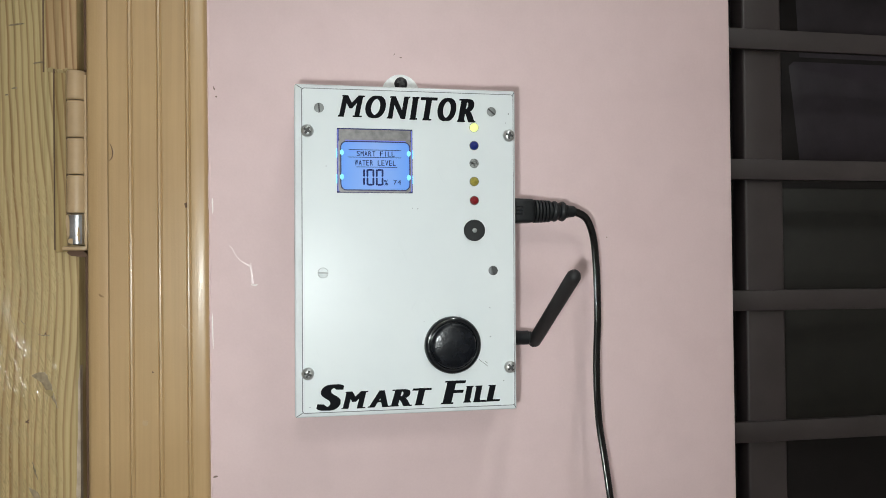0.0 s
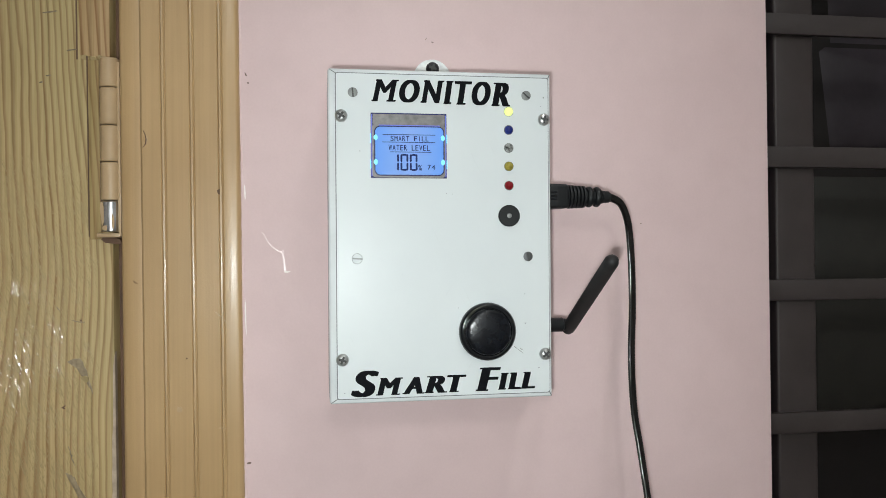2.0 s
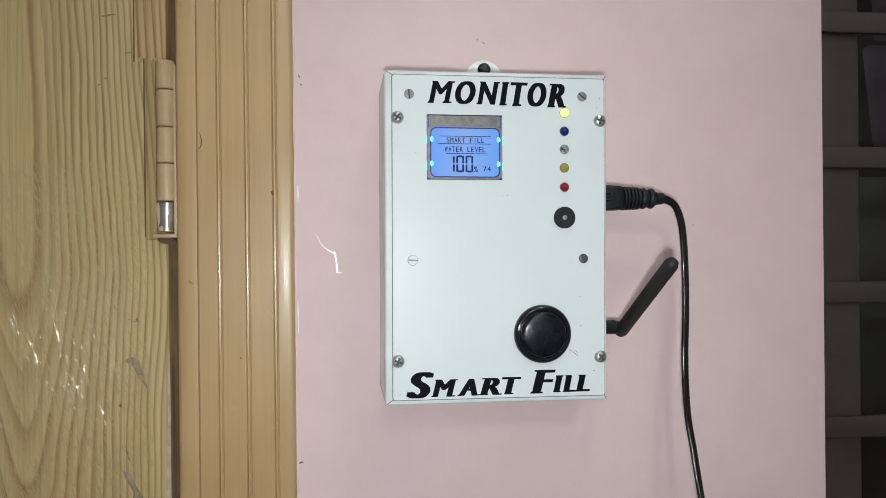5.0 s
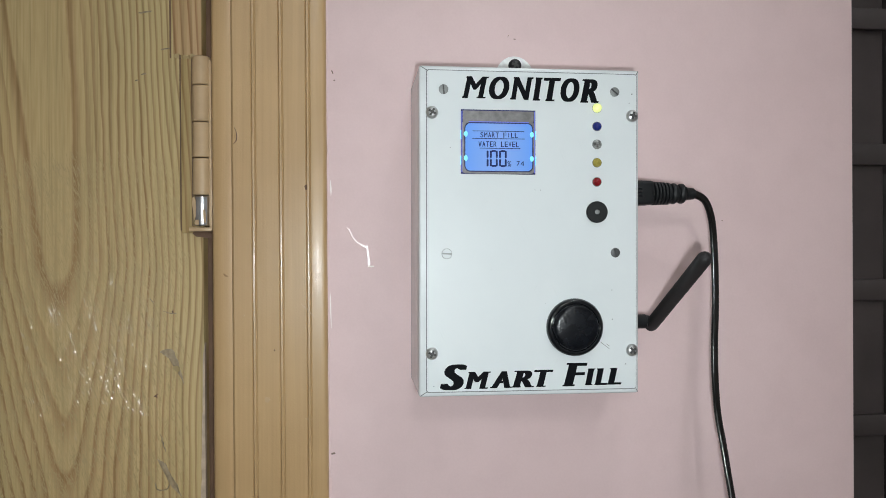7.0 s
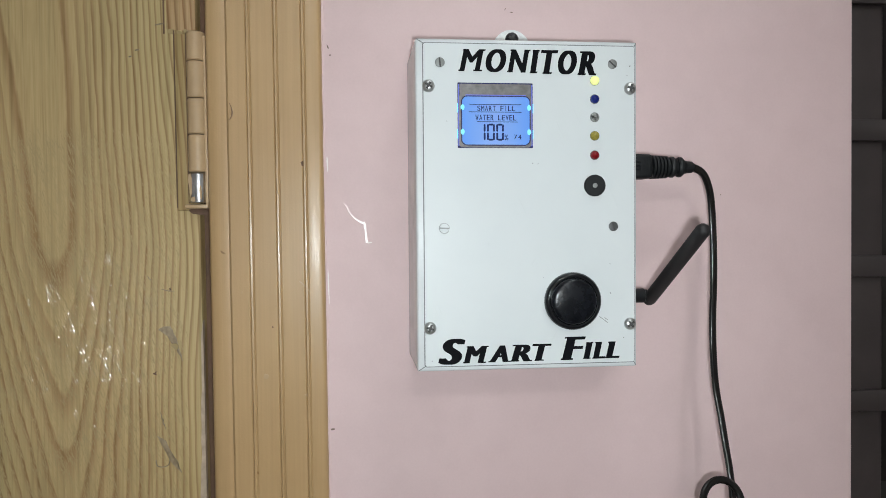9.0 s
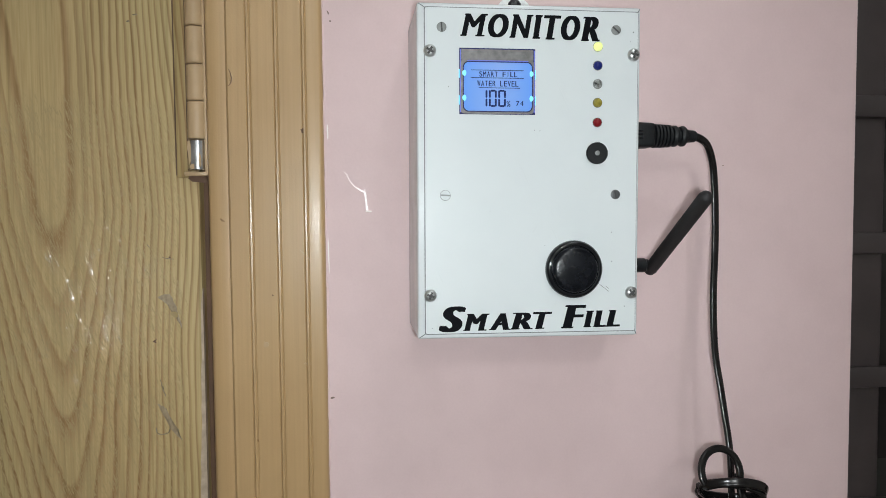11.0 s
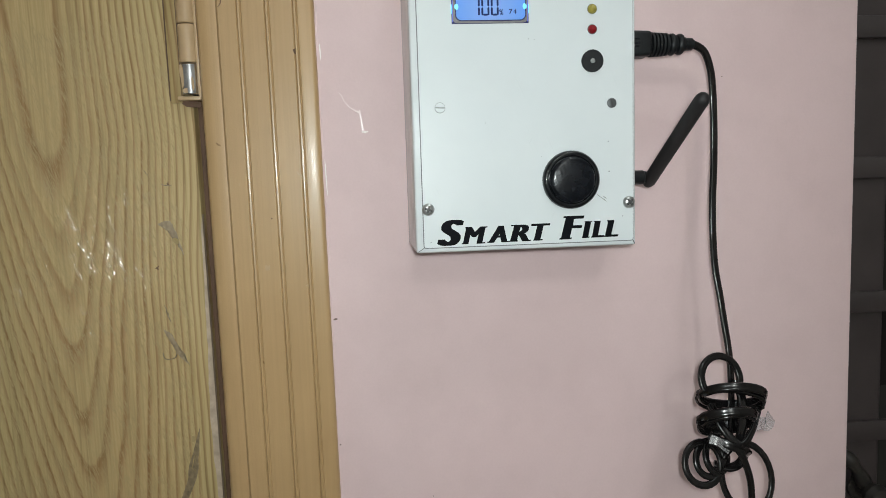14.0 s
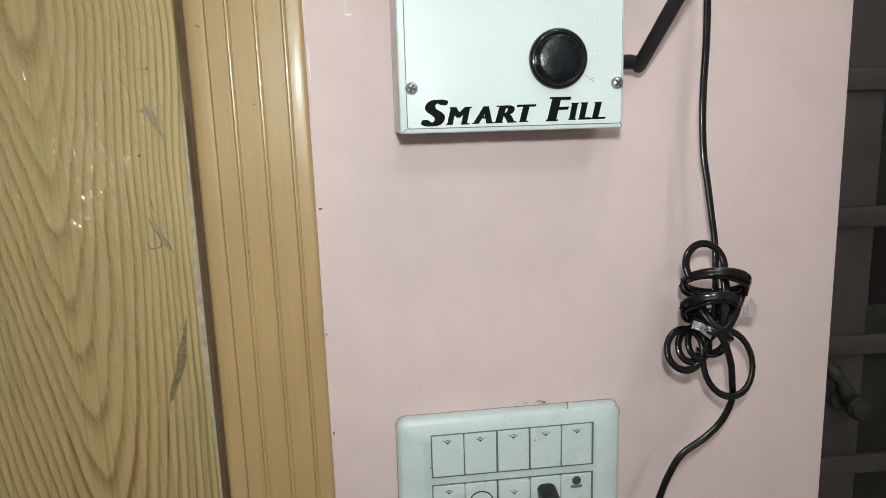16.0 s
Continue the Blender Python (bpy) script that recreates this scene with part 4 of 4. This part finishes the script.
for x in (LX0 + 0.0004, LX1 - 0.0009):
    part("lit_edge", box(x, x + 0.0005, P - 0.00045, P, LZ0 + 0.001, LZ1 - 0.001), LCD_BLUE, lcd, "glass edge glowing deep blue")
# Cyan highlights on the outer rim, put in as glowing strips.
for x, wide in ((LX0 - 0.0002, 0.0005), (LX1 - 0.0002, 0.0004)):
    for z in (1.5885, 1.5747):
        part("lit_edge", box(x, x + wide, P - 0.0004, P, z - 0.0024, z + 0.0024, 0.0001), LCD_LEAK, lcd, "pale blue highlight on the display rim, put in as glow")
Y = P - 0.0006
for x0, x1, z in ((0.0218, 0.0500, 1.5904), (0.0215, 0.0500, 1.5864), (0.0258, 0.0478, 1.5812)):
    part("rule", box(x0, x1, Y - 0.0001, Y, z - 0.00016, z + 0.00016), LCD_INK, lcd)


def small_text(text, x0, x1, z0, z1, bold=0.004):
    bm = bmesh.new()
    step = (x1 - x0) / len(text)
    for k, ch in enumerate(text):
        if ch != " ":
            narrow = 0.42 if ch == "I" else 0.10
            for j in range(2):
                d = 0.00010 * j
                letter(ch, x0 + step * (k + narrow) + d, x0 + step * (k + 1 - narrow) - 0.00010 + d, z0, z1, Y, 0.00008 + 0.00003 * j, bold, 0.0, bm)
    return bm


part("reading", small_text("SMART FILL", 0.0258, 0.0466, 1.5870, 1.5897, 0.0), LCD_INK, lcd, "title reading SMART FILL")
part("reading", small_text("WATER LEVEL", 0.0248, 0.0472, 1.5820, 1.5849, 0.0), LCD_INK, lcd, "line reading WATER LEVEL")
part("reading", small_text("74", 0.0455, 0.0500, 1.5719, 1.5744, 0.0), LCD_INK, lcd, "small number 74")
part("reading", small_text("%", 0.0404, 0.0430, 1.5714, 1.5744), LCD_INK, lcd, "percent sign")


def seven(x0, x1, z0, z1, lit, s=0.00082):
    """Seven-segment digit: which of a..g are lit."""
    bm, g, zm = bmesh.new(), 0.00012, (z0 + z1) / 2
    upright = {"f": (x0, zm, z1), "e": (x0, z0, zm), "b": (x1 - s, zm, z1), "c": (x1 - s, z0, zm)}
    level = {"a": z1 - s, "g": zm - s / 2, "d": z0}
    for k in lit:
        if k in upright:
            x, lo, hi = upright[k]
            prism([(x, lo + g + s * 0.5), (x + s / 2, lo + g), (x + s, lo + g + s * 0.5), (x + s, hi - g - s * 0.5), (x + s / 2, hi - g), (x, hi - g - s * 0.5)], Y - 0.0001, Y, bm)
        else:
            z = level[k]
            prism([(x0 + s + g, z), (x1 - s - g, z), (x1 - s * 0.7 - g, z + s / 2), (x1 - s - g, z + s), (x0 + s + g, z + s), (x0 + s * 0.7 + g, z + s / 2)], Y - 0.0001, Y, bm)
    return bm


part("digit", seven(0.0276, 0.0304, 1.5712, 1.5802, "bc", 0.0010), LCD_INK, lcd, "digit 1")
part("digit", seven(0.0312, 0.0354, 1.5712, 1.5802, "abcdef", 0.0010), LCD_INK, lcd, "digit 0")
part("digit", seven(0.0362, 0.0403, 1.5712, 1.5802, "abcdef", 0.0010), LCD_INK, lcd, "digit 0")

for k, (x, z, size) in enumerate([(0.0098, 1.5815, 0.0008), (0.0988, 1.5045, 0.0008), (0.0991, 1.4885, 0.0010), (0.1065, 1.4640, 0.0009), (0.0010, 1.4535, 0.0008), (0.1100, 1.6120, 0.0012), (0.1085, 1.6070, 0.0007),
                                  (0.0560, 1.5592, 0.0006), (0.0590, 1.5590, 0.0006), (0.0620, 1.4975, 0.0005), (0.0320, 1.5160, 0.0005)]):
    part("dirt_speck", chip(x, z, size * 0.62, size * 0.7, 30 * k, y=P, seed=300 + k), FOLD, mon, "tiny dark speck")

# Indicator lamps, sounder and push button.
for z, material, label in ((1.6040, LED_ON, "lit yellowish white indicator lamp"), (1.5940, LED_BLUE, "unlit blue indicator lamp"), (1.5842, LED_CLEAR, "unlit clear indicator lamp"),
                           (1.5742, LED_YELLOW, "unlit yellow indicator lamp"), (1.5637, LED_RED, "unlit red indicator lamp")):
    part("led", lathe([(0.0025, -0.0005), (0.0025, 0.0004), (0.0023, 0.0012), (0.0017, 0.0019), (0.0009, 0.0023), (0.0001, 0.0024)], (0.0904, P, z), seg=20), material, mon, label)
    part("led_hole", lathe([(0.00268, -0.0004), (0.00268, 0.00005), (0.0026, 0.0001)], (0.0904, P, z), seg=20), DULL_STEEL, mon, "grey edge of the drilled hole")
buzz = part("sounder", lathe([(0.0059, -0.0005), (0.0059, 0.0012), (0.0055, 0.0016), (0.0016, 0.0016), (0.0013, 0.0012)], (0.0902, P, 1.5472), seg=28), BLACK_PLASTIC, mon, "round dark grey sounder")
part("sounder_hole", lathe([(0.0013, 0), (0.0013, 0.0017), (0.0009, 0.0018)], (0.0902, P, 1.5472), seg=14), DULL_STEEL, buzz)
BC = (0.0777, P, 1.4846)
button = part("push_button", lathe([(0.0152, -0.0005), (0.0157, 0.0006), (0.0156, 0.0022), (0.0148, 0.0034), (0.0138, 0.0038), (0.0130, 0.0036), (0.0127, 0.0028)], BC, seg=48), BLACK_GLOSS, mon, "large round glossy black push button")
part("scuff", scratch_strip([(0.0925, 1.4762, 0.0002), (0.0935, 1.4753, 0.0004), (0.0945, 1.4746, 0.0002), (0.0960, 1.4735, 0.0004), (0.0976, 1.4722, 0.0002)], y=P + 0.0001), DULL_STEEL, mon, "grey scratch in the white paint")
part("scuff", scratch_strip([(0.0958, 1.4752, 0.0002), (0.0967, 1.4744, 0.0004), (0.0976, 1.4738, 0.0002)], y=P + 0.0001), DULL_STEEL, mon, "grey scratch in the white paint")
part("plunger", lathe([(0.0123, 0), (0.0123, 0.0044), (0.0119, 0.0053), (0.0112, 0.0058), (0.0098, 0.0061), (0.0075, 0.0064), (0.0045, 0.00665), (0.0001, 0.0067)], BC, seg=48), BLACK_WORN, button, "slightly domed worn black plunger")

# Antenna: a stub with a knuckle joint, raised towards the room.
AB = Vector((0.1300, -0.0180, 1.4842))
ant = part("antenna", lathe([(0.0044, -0.018), (0.0044, -0.0075), (0.0042, -0.0070), (0.0042, -0.0015), (0.0036, -0.0010), (0.0036, 0.0005)], AB, "x", 20), BLACK_PLASTIC, mon, "black jointed stub antenna")
tip = Vector((0.1348, -0.0835, 1.5242))
root = AB + Vector((0.0030, 0.001, -0.0020))
part("rod", sweep([root.lerp(tip, s) for s in (-0.05, -0.035, 0, 0.1, 0.3, 0.5, 0.7, 0.9, 0.955, 0.985, 1.0)], round_section(0.0040, 18), flat=Vector((1, 0, 0)),
                  scale=lambda s: {0.0: 0.35, 0.1: 0.8, 1.0: 0.3, 0.9: 0.74}.get(round(s, 1), 1.0 - 0.06 * s)), BLACK_RUBBER, ant)

# ---- power cord ----
cable = empty("power_cable", (0.1140, -0.02, 1.56))
tagged(cable, "black twin power cord plugged into the box, tied in a knot", "power cable")
PL = (0.0, -0.0200, 1.5596)
body = box(0.1140, 0.1312, -0.0272, -0.0128, 1.5522, 1.5671, 0.0022, 3)
for v in body.verts:
    v.co.z = 1.5596 + (v.co.z - 1.5596) * (1.0 - 0.10 * (v.co.x - 0.1140) / 0.0248)
plug = part("plug", body, BLACK_PLASTIC, cable, "moulded black barrel plug with ribs")
for k in range(5):
    x = 0.1326 + 0.0021 * k
    w = 0.0070 - 0.00012 * k
    part("rib", lathe([(0.0050, x - 0.0009), (w, x - 0.0006), (w, x + 0.0006), (0.0050, x + 0.0009)], PL, "x", 20), BLACK_PLASTIC, plug)
part("relief", lathe([(0.0050, 0.131), (0.0044, 0.143), (0.0034, 0.157)], PL, "x", 18), BLACK_PLASTIC, plug)
for x, w in ((0.1448, 0.0062), (0.1496, 0.0060)):
    part("relief_ring", lathe([(0.0036, x - 0.0019), (w - 0.0006, x - 0.0016), (w, x - 0.0006), (w, x + 0.0006), (w - 0.0006, x + 0.0014), (0.0036, x + 0.0018)], PL, "x", 20), BLACK_PLASTIC, plug)
mark = lathe([(0.0011, -0.0002), (0.0011, 0.0003), (0.0008, 0.0003)], (0.1168, -0.0272, 1.5596), seg=16)
for z0 in (1.5572, 1.5592, 1.5612):
    box(0.1195, 0.1232, -0.0275, -0.0270, z0, z0 + 0.0010, bm=mark)
part("moulded_mark", mark, BLACK_GLOSS, plug, "small raised marks moulded in the plug")
part("relief_tail", lathe([(0.0042, 0.152), (0.0034, 0.1545), (0.0026, 0.158)], PL, "x", 18), BLACK_PLASTIC, plug)
TW = twin()
hang = [(0.1540, -0.0200, 1.5594), (0.1600, -0.0195, 1.5588), (0.1665, -0.0170, 1.5550), (0.1715, -0.0140, 1.5450), (0.1738, -0.0125, 1.5300), (0.1746, -0.0125, 1.5100),
        (0.1742, -0.0135, 1.4900), (0.1722, -0.0165, 1.4700), (0.1716, -0.0185, 1.4500), (0.1724, -0.0200, 1.4300), (0.1738, -0.0240, 1.4120), (0.1744, -0.0290, 1.3950),
        (0.1742, -0.0345, 1.3810), (0.1738, -0.0380, 1.3660), (0.1725, -0.0420, 1.3360)]
part("cord", sweep(spline(hang), TW, flat=Vector((0.25, -1, 0.15)), twist=-0.06), CORD, cable)


def ring(cx, cy, cz, rx, ry, rz, tilt, slant, a0=0, a1=360, n=26, sag=0.0):
    """Points of an oval loop: rx across, rz upright, ry in depth, turned by tilt in the wall's plane."""
    pts = []
    for k in range(n + (a1 - a0 < 360)):
        a = radians(a0 + (a1 - a0) * k / n)
        x, y, z = rx * math.cos(a), ry * math.sin(a + slant), rz * math.sin(a)
        c, s = math.cos(radians(tilt)), math.sin(radians(tilt))
        pts.append(Vector((cx + x * c - z * s, cy + y, cz + x * s + z * c - sag * abs(math.cos(a)))))
    return pts


FLATW, THINW = twin(0.0052, 0.0027), twin(0.0043, 0.0027)
LOOPS = [
    (0.1640, -0.045, 1.3690, 0.0126, 0.006, 0.0116, 0, 0.5, -20, 205, Vector((0, -1, 0.4))),
    (0.1702, -0.047, 1.3590, 0.0178, 0.012, 0.0088, -8, 3.14, 0, 360, Vector((0, -1, 0.5))),
    (0.1704, -0.044, 1.3558, 0.0168, 0.011, 0.0090, -10, 3.5, 0, 360, Vector((0, -1, 0.8))),
    (0.1660, -0.049, 1.3468, 0.0155, 0.012, 0.0082, -3, 3.14, 0, 360, Vector((0, -1, 0.5))),
    (0.1668, -0.046, 1.3428, 0.0140, 0.010, 0.0088, 6, 3.4, 0, 360, Vector((0, -1, 0.8))),
    (0.1530, -0.047, 1.3200, 0.0112, 0.005, 0.0108, 20, 0.6, 0, 360, Vector((0.5, -1, 0.5))),
    (0.1580, -0.045, 1.3218, 0.0094, 0.005, 0.0084, 30, 1.0, 0, 360, Vector((0.5, -1, 0.6))),
    (0.1625, -0.044, 1.3228, 0.0080, 0.006, 0.0084, 36, 1.4, 0, 360, Vector((0.5, -1, 0.6))),
    (0.1800, -0.046, 1.3095, 0.0152, 0.005, 0.0186, 6, 0.2, 0, 360, Vector((0.7, -1, 0.3))),
]
for cx, cy, cz, rx, ry, rz, tilt, slant, a0, a1, flat in LOOPS:
    part("cord_loop", sweep(ring(cx, cy, cz, rx, ry, rz, tilt, slant, a0, a1), FLATW if rx > rz * 1.3 else THINW, closed=a1 - a0 >= 360, flat=flat), CORD, cable)
for pts in ([(0.1765, -0.040, 1.3660), (0.1772, -0.044, 1.3560), (0.1765, -0.047, 1.3440), (0.1735, -0.048, 1.3300)],
            [(0.1600, -0.042, 1.3530), (0.1630, -0.051, 1.3410), (0.1710, -0.055, 1.3330), (0.1790, -0.052, 1.3390), (0.1865, -0.046, 1.3500)],
            [(0.1560, -0.048, 1.3370), (0.1650, -0.055, 1.3330), (0.1740, -0.053, 1.3290), (0.1800, -0.047, 1.3240)],
            [(0.1770, -0.040, 1.3460), (0.1800, -0.043, 1.3330), (0.1775, -0.046, 1.3210), (0.1700, -0.047, 1.3165), (0.1610, -0.044, 1.3180)]):
    part("cord_loop", sweep(spline(pts), FLATW, flat=Vector((0.2, -1, 0.3)), twist=0.1), CORD, cable)
tail = [(0.1640, -0.0520, 1.3365), (0.1690, -0.0550, 1.3310), (0.1730, -0.0550, 1.3245), (0.1780, -0.0530, 1.3120), (0.1815, -0.0490, 1.2985), (0.1836, -0.0455, 1.2860), (0.1780, -0.0450, 1.2730),
        (0.1680, -0.0450, 1.2630), (0.1540, -0.0450, 1.2530), (0.1460, -0.0450, 1.2390), (0.1420, -0.0440, 1.2260), (0.1370, -0.0420, 1.2080), (0.1250, -0.0400, 1.1920), (0.1050, -0.0370, 1.1920), (0.0880, -0.0330, 1.2000)]
part("cord_tail", sweep(spline(tail), twin(0.0042, 0.0027), flat=Vector((0.4, -1, 0.1)), twist=0.15), CORD, cable)
tape = part("tape", sweep(spline([(0.1820, -0.046, 1.3400), (0.1865, -0.048, 1.3420), (0.1890, -0.051, 1.3425), (0.1932, -0.047, 1.3455)]), [(-0.0038, 0), (0.0034, 0.0006), (0.0034, 0.0009), (-0.0038, 0.0003)], flat=Vector((0, -1, 0.3)), twist=0.06), TAPE, cable, "crumpled end of clear tape")
part("tape", sweep(spline([(0.1545, -0.0520, 1.3365), (0.1590, -0.0540, 1.3350), (0.1650, -0.0545, 1.3300)]), [(-0.0024, 0), (0.0024, 0.0003), (0.0024, 0.0006), (-0.0024, 0.0004)], flat=Vector((0, -1, 0.3))), TAPE, cable, "scrap of white tape")

# ---- switch panel ----
FLUFF = surface("dark_fluff", (0.11, 0.085, 0.075), 0.9)
JOINT = surface("grey_joint", (0.12, 0.13, 0.125), 0.7)
GRIME_SHADE = surface("grime_and_edge_shade", (0.36, 0.27, 0.25), 0.8, vary=0.4, coarse=220)
sw = empty("switch_panel", (0.0590, W, 1.1350))
tagged(sw, "ivory white modular switch panel set in the wall", "switch panel")
TILT_SW = 0.020
SC = (0.0590, 1.2100)


def tilted(bm):
    for v in bm.verts:
        v.co.z += (v.co.x - SC[0]) * TILT_SW
    return bm


SX, SXX, ST, SB = -0.0150, 0.1330, 1.2662, 1.1350
own = bmesh.new()
steps = [(0.0, W - 0.0003, 0.006), (0.0, 0.0045, 0.006), (0.0012, 0.0022, 0.0058), (0.0035, 0.0010, 0.0052), (0.0110, -0.0006, 0.003), (0.0150, -0.0010, 0.0015), (0.0165, -0.0002, 0.0012)]
loops = []
for inset, y, r in steps:
    loops.append([own.verts.new((x, y, z)) for x, z in rounded(SX + inset, SXX - inset, SB + inset, ST - inset, r, 5)])
for a, b in zip(loops, loops[1:]):
    for k in range(len(a)):
        j = (k + 1) % len(a)
        own.faces.new((a[k], a[j], b[j], b[k]))
own.faces.new(loops[-1])
part("cover_plate", tilted(own), SWITCH, sw, "glossy ivory cover plate with rounded rim")
MX = [0.0070, 0.0280, 0.0493, 0.0499, 0.0708, 0.0714, 0.0921, 0.1128]
# Grime along the joint, with the plate's edge shadow in its colour.
part("grime_shade_line", tilted(sweep([Vector((x, W - 0.0003, z)) for x, z in rounded(SX - 0.0002, SXX + 0.0002, SB, ST + 0.0002, 0.006, 6)], round_section(0.00040, 6), closed=True)), GRIME_SHADE, sw, "thin line of grime and edge shadow round the plate")
CELLS = [(MX[0], MX[1]), (MX[1], MX[2]), (MX[3], MX[4]), (MX[5], MX[6]), (MX[6], MX[7])]
part("recess", tilted(box(0.0066, 0.1140, -0.0012, 0.0040, 1.2264, 1.2560)), JOINT, sw, "dark joint round the keys")
part("recess", tilted(box(0.0066, 0.1140, -0.0012, 0.0040, 1.1598, 1.2212)), JOINT, sw, "dark joint round the keys")


def arrow(x, z, y):
    """Bright bent bar along the mark's top, its glint put into the colour."""
    return tilted(prism([(x - 0.0034, z + 0.0012), (x - 0.0030, z + 0.0019), (x - 0.0010, z + 0.0014), (x, z + 0.0007), (x + 0.0010, z + 0.0014), (x + 0.0030, z + 0.0019), (x + 0.0034, z + 0.0012),
                         (x + 0.0014, z + 0.0006), (x, z - 0.0004), (x - 0.0014, z + 0.0006)], y - 0.0005, y + 0.0003))


def arrow_shade(x, z, y):
    """Dark wedge under it, the chrome's dark reflection put into the colour."""
    return tilted(prism([(x - 0.0036, z + 0.0014), (x + 0.0036, z + 0.0014), (x + 0.0012, z - 0.0004), (x, z - 0.0018), (x - 0.0012, z - 0.0004)], y - 0.0003, y + 0.0003))


for k, (x0, x1) in enumerate(CELLS):
    key = box(x0 + 0.00034, x1 - 0.00034, -0.0022, 0.002, 1.2277, 1.2555, 0.0003, 1)
    for v in key.verts:
        if v.co.y < -0.001:
            v.co.y += (v.co.z - 1.2416) * 0.020
    ob = part("switch_key", tilted(key), SWITCH_KEY, sw)
    part("arrow_mark", arrow((x0 + x1) / 2, 1.2513, -0.0020), CHROME, ob, "shiny arrow mark")
    part("arrow_dark_half", arrow_shade((x0 + x1) / 2, 1.2513, -0.0020), SLOT, ob)
for k, (x0, x1) in enumerate(CELLS):
    xm = (x0 + x1) / 2
    proud = -0.0044 if k == 2 else -0.0021
    ob = part("switch_key" if k in (0, 2) else "socket_face", tilted(box(x0 + 0.00028, x1 - 0.00028, proud, 0.002, 1.1604, 1.2207, 0.0006, 1)), SWITCH_KEY, sw)
    if k in (0, 2):
        part("arrow_mark", arrow(xm, 1.2163 if k == 0 else 1.2133, proud + 0.0002), CHROME, ob, "shiny arrow mark")
        part("arrow_dark_half", arrow_shade(xm, 1.2163 if k == 0 else 1.2133, proud + 0.0002), SLOT, ob)
    elif k == 1:
        part("socket_ring", tilted(sweep([Vector((xm + 0.0078 * math.cos(a), proud, 1.2068 + 0.0078 * math.sin(a))) for a in np.linspace(0, 2 * math.pi, 28, endpoint=False)], round_section(0.0005, 6), closed=True)), SLOT, ob)
    elif k == 4:
        part("socket_hole", tilted(lathe([(0.0030, 0), (0.0030, 0.0003), (0.0026, 0.0004)], (xm, proud, 1.2163), seg=16)), SLOT, ob)
        part("socket_mark", tilted(box(xm - 0.0038, xm + 0.0038, proud - 0.0003, proud + 0.0002, 1.2111, 1.2131)), DULL_STEEL, ob)
        part("socket_hole", tilted(lathe([(0.0030, 0), (0.0030, 0.0003), (0.0026, 0.0004)], (xm - 0.004, proud, 1.1850), seg=16)), SLOT, ob)
dust = random.Random(5)
for k in range(12):
    x, z = dust.uniform(0.0, 0.12), dust.choice((dust.uniform(1.2303, 1.2533), dust.uniform(1.2583, 1.2653)))
    y = 0.0004 if z > 1.2568 else -0.0022 + (z - 1.2416) * 0.020
    part("dust_speck", tilted(chip(x, z, dust.uniform(0.0004, 0.0013), dust.uniform(0.0004, 0.0010), dust.uniform(0, 90), y=y, seed=200 + k)), GRIME, sw)
for pts, wide in (([(0.0770, 0.008, 1.2690), (0.0800, 0.006, 1.2708), (0.0835, 0.006, 1.2692), (0.0812, 0.005, 1.2698)], 0.00030), ([(0.0785, 0.008, 1.2708), (0.0805, 0.006, 1.2696), (0.0845, 0.007, 1.2700)], 0.00022),
                  ([(0.0975, 0.005, 1.2690), (0.0975, 0.002, 1.2672), (0.0970, 0.0015, 1.2656)], 0.00040), ([(0.1290, 0.003, 1.2650), (0.1325, 0.004, 1.2615), (0.1336, 0.006, 1.2560)], 0.00028),
                  ([(0.0690, 0.008, 1.2690), (0.0705, 0.007, 1.2700), (0.0715, 0.007, 1.2692)], 0.00025)):
    part("fluff", tilted(sweep(spline(pts), round_section(wide * 0.75, 6))), FLUFF, sw, "dark thread of dust")

adapter = empty("power_plug", (0.0820, -0.003, 1.2000))
tagged(adapter, "black plug pushed into the switch panel socket", "plug")
abm = prism(rounded(0.0752, 0.0880, 1.1850, 1.2165, 0.0045, 5), -0.0270, -0.0030)
for v in abm.verts:
    v.co.x += (1.2165 - v.co.z) * 0.14
    if v.co.y < -0.02:
        v.co.x = 0.0825 + (v.co.x - 0.0825) * 0.86
        v.co.z = 1.2000 + (v.co.z - 1.2000) * 0.93
part("plug_body", tilted(abm), BLACK_PLASTIC, adapter)
